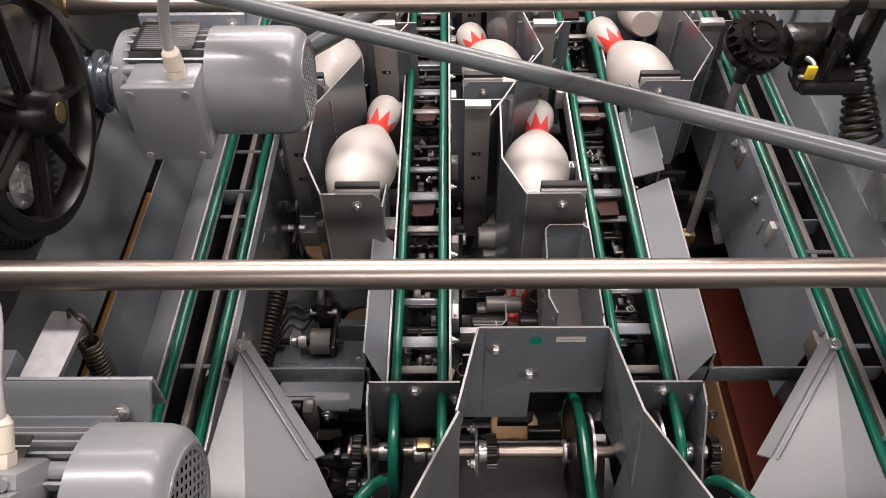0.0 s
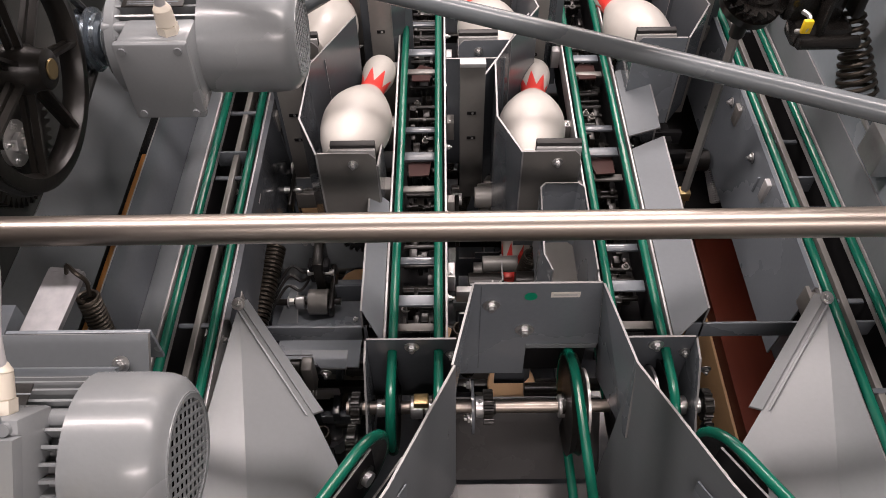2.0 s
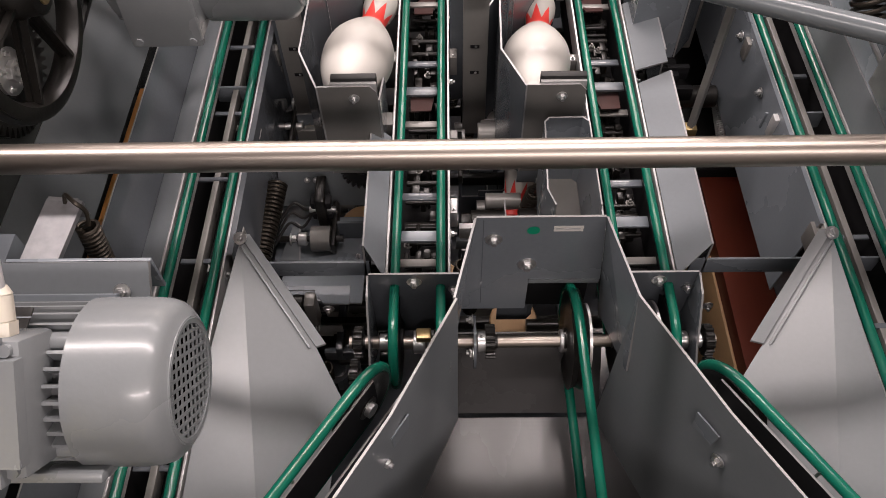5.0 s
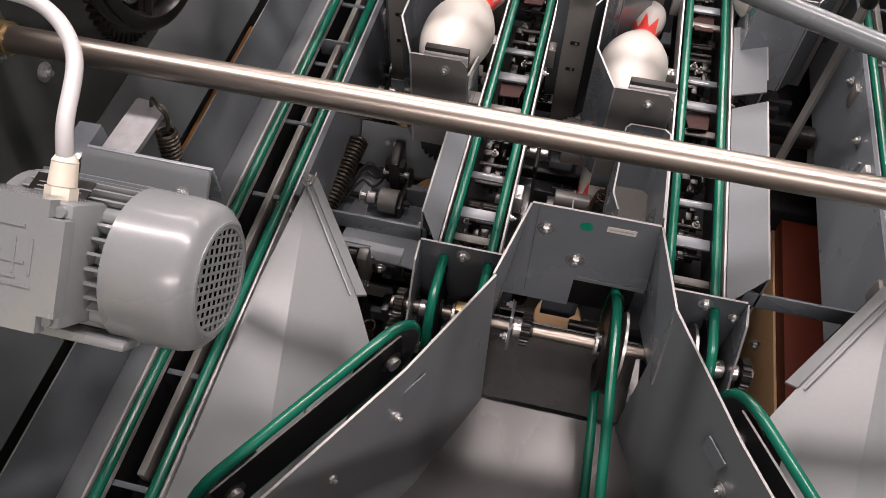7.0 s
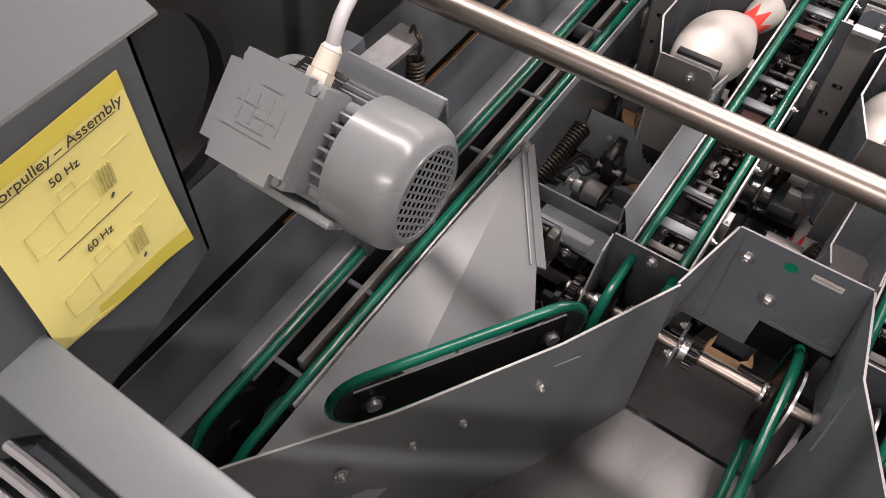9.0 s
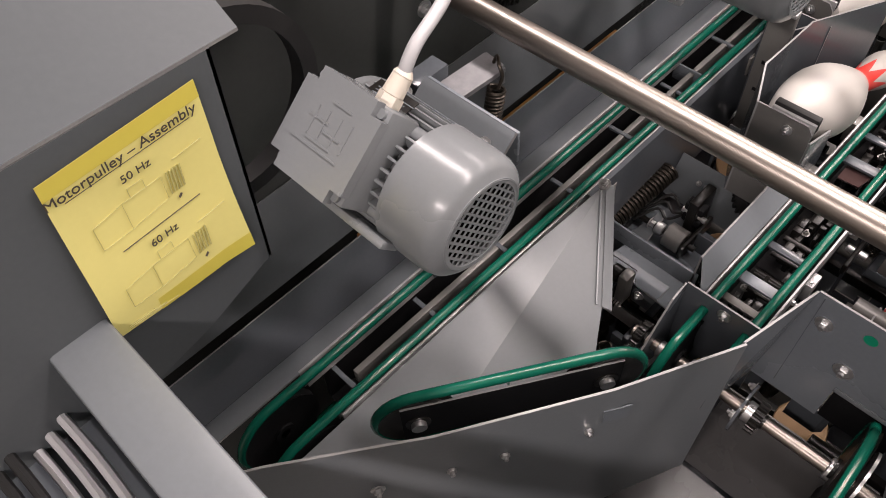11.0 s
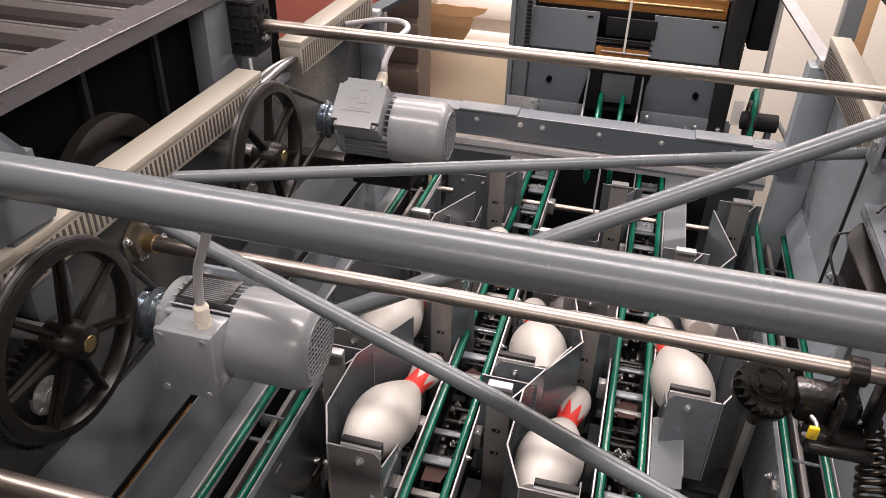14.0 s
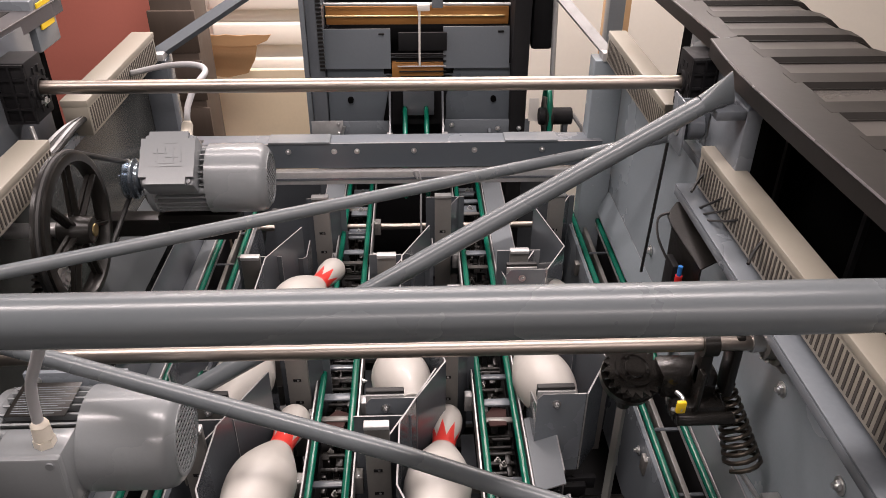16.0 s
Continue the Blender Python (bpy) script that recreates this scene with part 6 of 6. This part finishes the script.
part("wood_shelf", box(B(), -0.14, 0.415, 2.48, 2.52, 1.74, 1.80, 0.003), REDWOOD, el, "dark varnished wood shelf")
part("wood_shelf", box(B(), 0.056, 0.214, 2.362, 2.39, 1.528, 1.574, 0.003), AMBER, el, "varnished amber wood shelf")
part("centre_flap", box(B(), 0.078, 0.224, 2.36, 2.37, 1.612, 1.668, 0.003), BLACK, el, "black rubber flap")
for k in range(6):
    zz = 1.60 - 0.016 * k
    part("cross_slat", box(B(), -0.14, 0.415, 2.372 + 0.02 * (k % 2), 2.380 + 0.02 * (k % 2), zz - 0.004, zz, 0.001), (BLACK, SHEET_DARK, IRON)[k % 3], el)
    part("cross_slat", box(B(), 0.066 + 0.004 * k, 0.222, 2.352, 2.358, zz - 0.003, zz, 0.0008), (GALV if k == 2 else BLACK), el)
for x0, x1, cut in ((-0.142, 0.050, 1), (0.222, 0.420, -1)):
    lo, hi = 1.365, 1.566
    if cut > 0:
        outline = [(x0, hi), (x1 - 0.02, hi), (x1 - 0.02, hi - 0.03), (x1, hi - 0.045), (x1 - 0.03, lo), (x0, lo)]
    else:
        outline = [(x0 + 0.03, hi), (x1, hi), (x1, lo), (x0, lo), (x0, hi - 0.10)]
    bm = B()
    poly(bm, [(x, 2.375 - 0.02 * (hi - z) / 0.17, z) for x, z in outline], (0, 0.004, 0))
    low = part("lower_door", bm, [SLATE, EDGE], el, "slate grey sheet door")
    hx = -0.074 if cut > 0 else 0.370
    part("hole", cyl(B(), (hx, 2.350, 1.46), (hx, 2.372, 1.46), 0.009, seg=16), VOID, low)
# black sheet standing in for the dark recess behind the doors
part("gap_shade_sheet", box(B(), -0.145, 0.42, 2.40, 2.41, 1.36, 1.58), BLACK, el)
part("white_rod", cyl(B(), (0.141, 2.335, 1.573), (0.142, 2.335, 1.745), 0.0035, seg=10), LABEL, el, "thin white rod")
part("rod_clip", box(B(), 0.136, 0.172, 2.33, 2.35, 1.738, 1.756, 0.002), LABEL, el, "white clip")
part("drop_post", box(B(), 0.179, 0.212, 2.37, 2.39, 1.736, 2.0, 0.002), SHEET, el)
part("top_bar", cyl(B(), (-0.14, 2.40, 1.742), (0.415, 2.40, 1.740), 0.005, seg=12), GALV, el, "bright thin bar")
part("top_bar", cyl(B(), (-0.14, 2.42, 1.70), (0.40, 2.42, 1.70), 0.004, seg=12), GOLD, el)
part("front_strip", box(B(), -0.196, 0.045, 2.335, 2.340, 1.335, 1.398, 0.001), SHEET, el)
part("front_strip", box(B(), 0.219, 0.486, 2.335, 2.340, 1.338, 1.400, 0.001), SHEET, el)
part("corner_plate", box(B(), -0.198, -0.10, 2.328, 2.334, 1.352, 1.402, 0.001), GALV, el)
part("upright_tab", box(B(), 0.354, 0.362, 2.30, 2.335, 1.325, 1.372, 0.001), SHEET, el)
part("lever", cyl(B(), (-0.11, 2.315, 1.345), (-0.095, 2.315, 1.39), 0.005, seg=10), STEEL, el)
for x, z in ((-0.115, 1.392), (-0.115, 1.362), (0.385, 1.372), (0.452, 1.372), (0.24, 1.385)):
    bolt((x, 2.330, z), (0, -1, 0), el, 0.005)
for x, sg in ((0.045, 1), (0.213, -1)):
    bm = B()
    poly(bm, [(x, 2.20, 1.30), (x, 2.26, 1.40), (x, 2.34, 1.50), (x, 2.36, 1.50), (x, 2.36, 1.30)], (sg * 0.006, 0, 0))
    part("cheek", bm, [IRON, SHEET_DARK], el, "black cheek plate")
    part("cheek_tip", box(B(), x - 0.006, x + 0.010, 2.245, 2.262, 1.385, 1.392, 0.001), GALV, el)
part("chute_plate", box(B(), 0.088, 0.186, 2.375, 2.380, 1.40, 1.492, 0.002), SHEET_DARK, el)
part("drive_block", box(B(), 0.110, 0.144, 2.20, 2.25, 1.345, 1.375, 0.003), SHEET_DARK, el)
for x in (0.094, 0.160):
    part("belt", belt_loop((x, 2.12, 1.30), (x, 2.34, 1.385), 0.05, 0.0075), GREEN, el, "round green belt")
bm = B()
for k in range(40):
    box(bm, -0.158, -0.142, 2.335, 2.341, 1.56 + k * 0.012, 1.567 + k * 0.012)
    box(bm, 0.470, 0.480, 2.40, 2.41, 1.50 + k * 0.012, 1.507 + k * 0.012)
ob = part("chain", bm, IRON, el, "black roller chain")
ob["kind"] = "stuff"
dr = thing("elevator_drive", (0.52, 2.3, 1.4), "green belted drive wheel beside the elevator", "drive wheel")
part("belt", belt_loop((0.525, 2.25, 1.405), (0.525, 2.27, 1.475), 0.05, 0.008), GREEN, dr, "round green belt")
part("wheel", pulley_mesh((0.525, 2.26, 1.44), (1, 0, 0), 0.06, 0.02), IRON, dr)
part("stand", box(B(), 0.575, 0.59, 2.25, 2.29, 0.0, 1.45, 0.002), SHEET_DARK, dr)
part("hub", cyl(B(), (0.50, 2.26, 1.44), (0.60, 2.26, 1.44), 0.026, seg=20, bev=0.002), BLACK, dr)
part("lever", pipe(B(), [(0.60, 2.25, 1.45), (0.63, 2.24, 1.41), (0.65, 2.24, 1.36)], 0.007, 8), GALV, dr)
part("belt_guard", box(B(), 0.485, 0.55, 2.40, 2.7, 1.60, 1.98, 0.01), BLACK, dr)
part("guide_tube", cyl(B(), (0.555, 2.36, 1.36), (0.545, 2.40, 1.95), 0.008, seg=12), GALV, dr)
part("paper_tag", box(B(), 0.478, 0.508, 2.318, 2.320, 1.40, 1.475), LABEL, dr, "white paper tag")
for p, q, lb in (((-0.52, 1.99, 1.725), (-0.05, 2.25, 1.98), "grey angled support rail near the pink board"), ((0.62, 1.99, 1.72), (0.36, 2.3, 1.98), "bright square support rail beside the elevator")):
    d = (V(q) - V(p))
    sr = thing("support_rail", p, lb, "support rail", "angled support rails")
    part("rail", pipe(B(), [p, q], 0.017, 4), GALV if p[0] > 0 else SHEET, sr)
    part("clamp", box(B(), p[0] - 0.02, p[0] + 0.025, p[1] - 0.03, p[1] + 0.02, p[2] - 0.02, p[2] + 0.01, 0.003), GALV, sr)
solo("idler_shaft", cyl(B(), (-0.33, 2.03, 1.195), (0.56, 2.03, 1.195), 0.009, seg=20), CHROME, "bright idler shaft under the lanes", "shaft")
for xx in (-0.15, 0.10, 0.20, 0.42):
    solo("idler_roller", cyl(B(), (xx, 1.72, 1.18), (xx + 0.05, 1.72, 1.18), 0.016, seg=20, bev=0.002), STEEL, "bright idler roller between the lanes", "roller", "idler rollers")
for k, (xx, yy) in enumerate(((-0.26, 1.30), (-0.22, 1.72), (0.10, 1.72), (0.42, 1.68), (-0.22, 1.98))):
    hbx = thing("sheet_box", (xx, yy, 1.05), "dark grey bolted sheet box between the lanes", "sheet box", "sheet boxes")
    bm = B()
    folded(bm, [(xx - 0.06, yy), (xx + 0.055, yy), (xx + 0.065, yy + 0.01), (xx + 0.065, yy + 0.09)], 1.08, 1.285, 0.0025)
    part("wall", bm, [SHEET_DARK, EDGE], hbx)
    part("shelf", box(B(), xx - 0.06, xx + 0.06, yy + 0.003, yy + 0.08, 1.20, 1.205), SHEET, hbx)
    bolt((xx - 0.03, yy, 1.265), (0, -1, 0), hbx, 0.005)
    bolt((xx + 0.03, yy, 1.265), (0, -1, 0), hbx, 0.005)
# what leans behind the far end
solo("pink_board", box(B(), -1.45, -0.83, 3.10, 3.14, 0.0, 2.2, m=None), PINK, "red primer painted board leaning at the wall", "board")
cbx = thing("crate", (-0.66, 2.9, 1.0), "dark brown wooden crate on end with cardboard", "crate")
bm = B()
box(bm, -0.80, -0.655, 2.85, 3.05, 0.0, 1.70, 0.004)
part("body", bm, CRATE, cbx)
for k in range(3):
    part("slat", box(B(), -0.81, -0.645, 2.835, 2.85, 1.10 + 0.18 * k, 1.25 + 0.18 * k, 0.003), CRATE, cbx)
for k, (x, z, w, h) in enumerate(((-0.735, 1.24, 0.22, 0.15), (-0.72, 1.375, 0.27, 0.05))):
    bm = B()
    edge = [(x + w * j / 9, z + h * (0.86 + 0.14 * rng.random())) for j in range(10)]
    poly(bm, [(px_, 3.2 - 0.02 * k, pz_) for px_, pz_ in edge] + [(x + w * 0.94, 3.2 - 0.02 * k, z + h * 0.5), (x + w * 0.78, 3.2 - 0.02 * k, z + h * 0.12), (x + w * 0.4, 3.2 - 0.02 * k, z), (x, 3.2 - 0.02 * k, z + 0.01)], (0, 0.006, 0), 0, 0)
    solo("cardboard", bm, CARD, "torn brown cardboard flap against the wall", "cardboard", "cardboard pieces")
solo("pale_board", box(B(), -0.79, -0.18, 3.24, 3.27, 0.0, 1.255), PALE_BOARD, "large pale tan board against the wall", "board")
for k in range(4):
    bm = B()
    box(bm, -0.78 + 0.0, -0.24, 3.56, 3.62, 1.10 + 0.16 * k, 1.20 + 0.16 * k, 0.015)
    solo("wall_panel", bm, WHITE_WALL, "cream moulded panel rib on the back wall", "panel", "wall panel ribs")
solo("wood_post", box(B(), 0.86, 0.95, 3.0, 3.08, 0.0, 2.2, 0.004), TAN, "tan wooden post by the cream wall", "post")
solo("grey_post", box(B(), 0.74, 0.79, 2.5, 2.56, 0.0, 2.2, 0.003), SHEET_LIGHT, "light grey upright post behind the frame", "post")
solo("yellow_label", box(B(), -0.600, -0.597, 1.60, 1.66, 1.90, 1.95), YELLOW, "yellow warning label on a grey box", "label")
solo("switch_box", box(B(), -0.66, -0.601, 1.58, 1.68, 1.86, 1.96, 0.004), SHEET, "grey switch box beyond the hood", "box")

# ---- neighbouring hoods ----
def hood(sgn, x_in, label, ys, y_end, wide):
    """Black moulded cover with cross ribs; sgn gives the side on which it lies."""
    h = thing("machine_hood", (x_in + sgn * 0.3, 1.1, 1.4), label, "machine cover", "black machine covers")
    def X(d):
        return x_in + sgn * d
    def lift(d):
        f = min(1.0, d / wide)
        return 1.935 - 0.6 * max(0.0, f - 0.86) ** 1.6
    y0, y1 = ys
    bm = B()
    nx, ny = 12, 16
    g = []
    for i in range(nx + 1):
        d = 0.055 + (wide - 0.055) * i / nx
        g.append([bm.verts.new((X(d), y0 + (y1 - y0) * j / ny, lift(d))) for j in range(ny + 1)])
    for i in range(nx):
        for j in range(ny):
            face(bm, (g[i][j], g[i + 1][j], g[i + 1][j + 1], g[i][j + 1]))
    part("cover", bm, HOOD_PANEL, h)
    y = y0 + 0.04
    while y < y1 - 0.03:
        span = [0.05 + (wide - 0.05) * k / 10 for k in range(11)]
        rows = [[(X(d), y + u, lift(d) + v) for u, v in ((-0.027, -0.002), (-0.020, 0.009), (0.020, 0.009), (0.027, -0.002))] for d in span]
        bm = B()
        g = [[bm.verts.new(p) for p in row] for row in rows]
        for ra, rb in zip(g, g[1:]):
            for k in range(3):
                face(bm, (ra[k], rb[k], rb[k + 1], ra[k + 1]))
        face(bm, g[0])
        face(bm, g[-1])
        rib = part("rib", bm, HOOD, h, "raised moulded rib")
        for u in (-0.030, 0.030):
            part("trim_line", pipe(B(), [(X(d), y + u, lift(d) + 0.0015) for d in span], 0.0022 if sgn < 0 else 0.0012, 6), STEEL if sgn < 0 else HOOD, rib)
        y += 0.118
    for name, path in (("rim", ((0.0, y0 - 0.02, 0.05), (-0.012 if sgn > 0 else 0.006, (y0 + y1) / 2 - 0.15, 0.062), (0.004, y0 + 0.72, 0.058))), ("rim", ((0.020, y0 + 0.722, 0.05), (0.014, (y0 + 0.72 + y_end) / 2, 0.07), (0.008, y_end, 0.085)))):
        ins = smooth_path([(X(a), b, 1.941) for a, b, c in path], 8)
        outs = smooth_path([(X(c), b, 1.944) for a, b, c in path], 8)
        bm = B()
        for (a, b), (c, d) in zip(zip(ins, ins[1:]), zip(outs, outs[1:])):
            face(bm, [bm.verts.new(p) for p in (a, b, d, c)])
            face(bm, [bm.verts.new(p) for p in (a, b, b - V((0, 0, 0.03)), a - V((0, 0, 0.03)))])
            face(bm, [bm.verts.new(p) for p in (c, d, d - V((0, 0, 0.012)), c - V((0, 0, 0.012)))])
        bmesh.ops.remove_doubles(bm, verts=bm.verts, dist=0.0005)
        part(name, bm, HOOD if sgn > 0 else RIM, h, "smooth rim strip")
        part("bead", pipe(B(), [p + V((-sgn * 0.001, 0, -0.001)) for p in ins], 0.0018, 6), RIM, h)
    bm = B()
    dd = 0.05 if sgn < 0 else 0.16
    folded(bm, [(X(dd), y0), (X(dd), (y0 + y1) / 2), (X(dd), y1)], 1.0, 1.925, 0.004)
    # skirt is near-zero black to hold the shade under the hood
    part("side_skirt", bm, [VOID, VOID], h, "black side skirt that also gives the dark under the hood")
    for k in range(5):
        yy = y0 + 0.1 + k * (y1 - y0 - 0.2) / 4
        part("skirt_rib", box(B(), *sorted((X(dd - 0.012), X(dd))), yy, yy + 0.010, 1.4, 1.9), BLACK, h)
    for yy in (y0 + 0.22, y0 + 0.75):
        part("cap_screw", rev(B(), [(0, 0), (0.014, 0), (0.010, 0.004), (0, 0.005)], (X(wide * 0.55), yy, lift(wide * 0.55)), (0, 0, 1), 18), STEEL, h)
    return h


hood(-1, -0.585, "black ribbed machine hood with bright trim strips", (0.68, 1.66), 1.70, 0.75)
apron = thing("hood_apron", (-0.8, 0.59, 1.93), "pale grey glossy sheet apron before the black hood", "sheet")
bm = B()
poly(bm, [(-0.556, 0.515, 1.926), (-0.560, 0.657, 1.932), (-1.30, 0.600, 1.932), (-1.30, 0.515, 1.926)], (0, 0, -0.004))
part("sheet", bm, [APRON, EDGE], apron)
part("fold", box(B(), -1.30, -0.556, 0.511, 0.515, 1.86, 1.926, 0.001), SHEET_DARK, apron)
part("support", box(B(), -0.94, -0.90, 0.52, 0.56, 0.0, 1.922, 0.002), BLACK, apron)
hood(1, 0.635, "black ribbed machine hood beside the cable duct", (0.66, 1.95), 1.97, 0.30)
bw = thing("spare_wheel", (-0.60, 0.95, 1.70), "dusty black wheel behind the cable duct", "wheel")
part("rim", ring(B(), (-0.60, 0.95, 1.70), (1, 0, 0), 0.10, 0.135, 0.02, 48), IRON, bw)
part("disc", cyl(B(), (-0.597, 0.95, 1.70), (-0.590, 0.95, 1.70), 0.10, seg=40), RUBBER, bw)


# ---- flank of the next machine in shade black, over which the left duct is seen ----
nf = thing("neighbour_machine", (-0.95, -0.3, 0.0), "neighbouring machine flank, black in place of shade, with a grey post", "machine")
# flank and ledge are blacked out in place of unlit depth
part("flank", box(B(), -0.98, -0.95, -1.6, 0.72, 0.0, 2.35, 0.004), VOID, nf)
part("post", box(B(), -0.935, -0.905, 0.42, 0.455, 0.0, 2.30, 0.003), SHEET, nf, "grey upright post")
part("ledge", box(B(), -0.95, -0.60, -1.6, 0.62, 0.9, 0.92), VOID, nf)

# ---- small hardware ----
for x, y, z in ((-0.30, 0.62, 1.085), (-0.20, 0.62, 1.085), (0.42, 0.62, 1.085), (0.55, 0.62, 1.085)):
    nut = thing("lock_nut", (x, y, z), "bright lock nut on the cross strip", "nut", "lock nuts")
    part("head", hexhead(B(), (x, y - 0.004, z), (0, -1, 0), 0.006), STEEL, nut)
for k, (x, y) in enumerate(((-0.30, 1.02), (-0.235, 1.36), (0.02, 0.93), (0.33, 0.88), (0.10, 1.50), (0.43, 1.42))):
    lk = thing("lever_link", (x, y, 1.05), "dark pivoting lever link between the lanes", "lever", "lever links")
    part("arm", box(B(), x - 0.004, x + 0.004, y - 0.05, y + 0.06, 1.08, 1.105, 0.002), IRON, lk)
    part("pivot", cyl(B(), (x - 0.018, y, 1.092), (x + 0.018, y, 1.092), 0.007, seg=14, bev=0.001), STEEL, lk)
    part("tip", cyl(B(), (x - 0.010, y + 0.06, 1.092), (x + 0.010, y + 0.06, 1.092), 0.012, seg=16, bev=0.001), CREAM if k % 2 else GALV, lk)
    part("stem", box(B(), x - 0.003, x + 0.003, y - 0.008, y + 0.008, 0.68, 1.085), SHEET_DARK, lk)
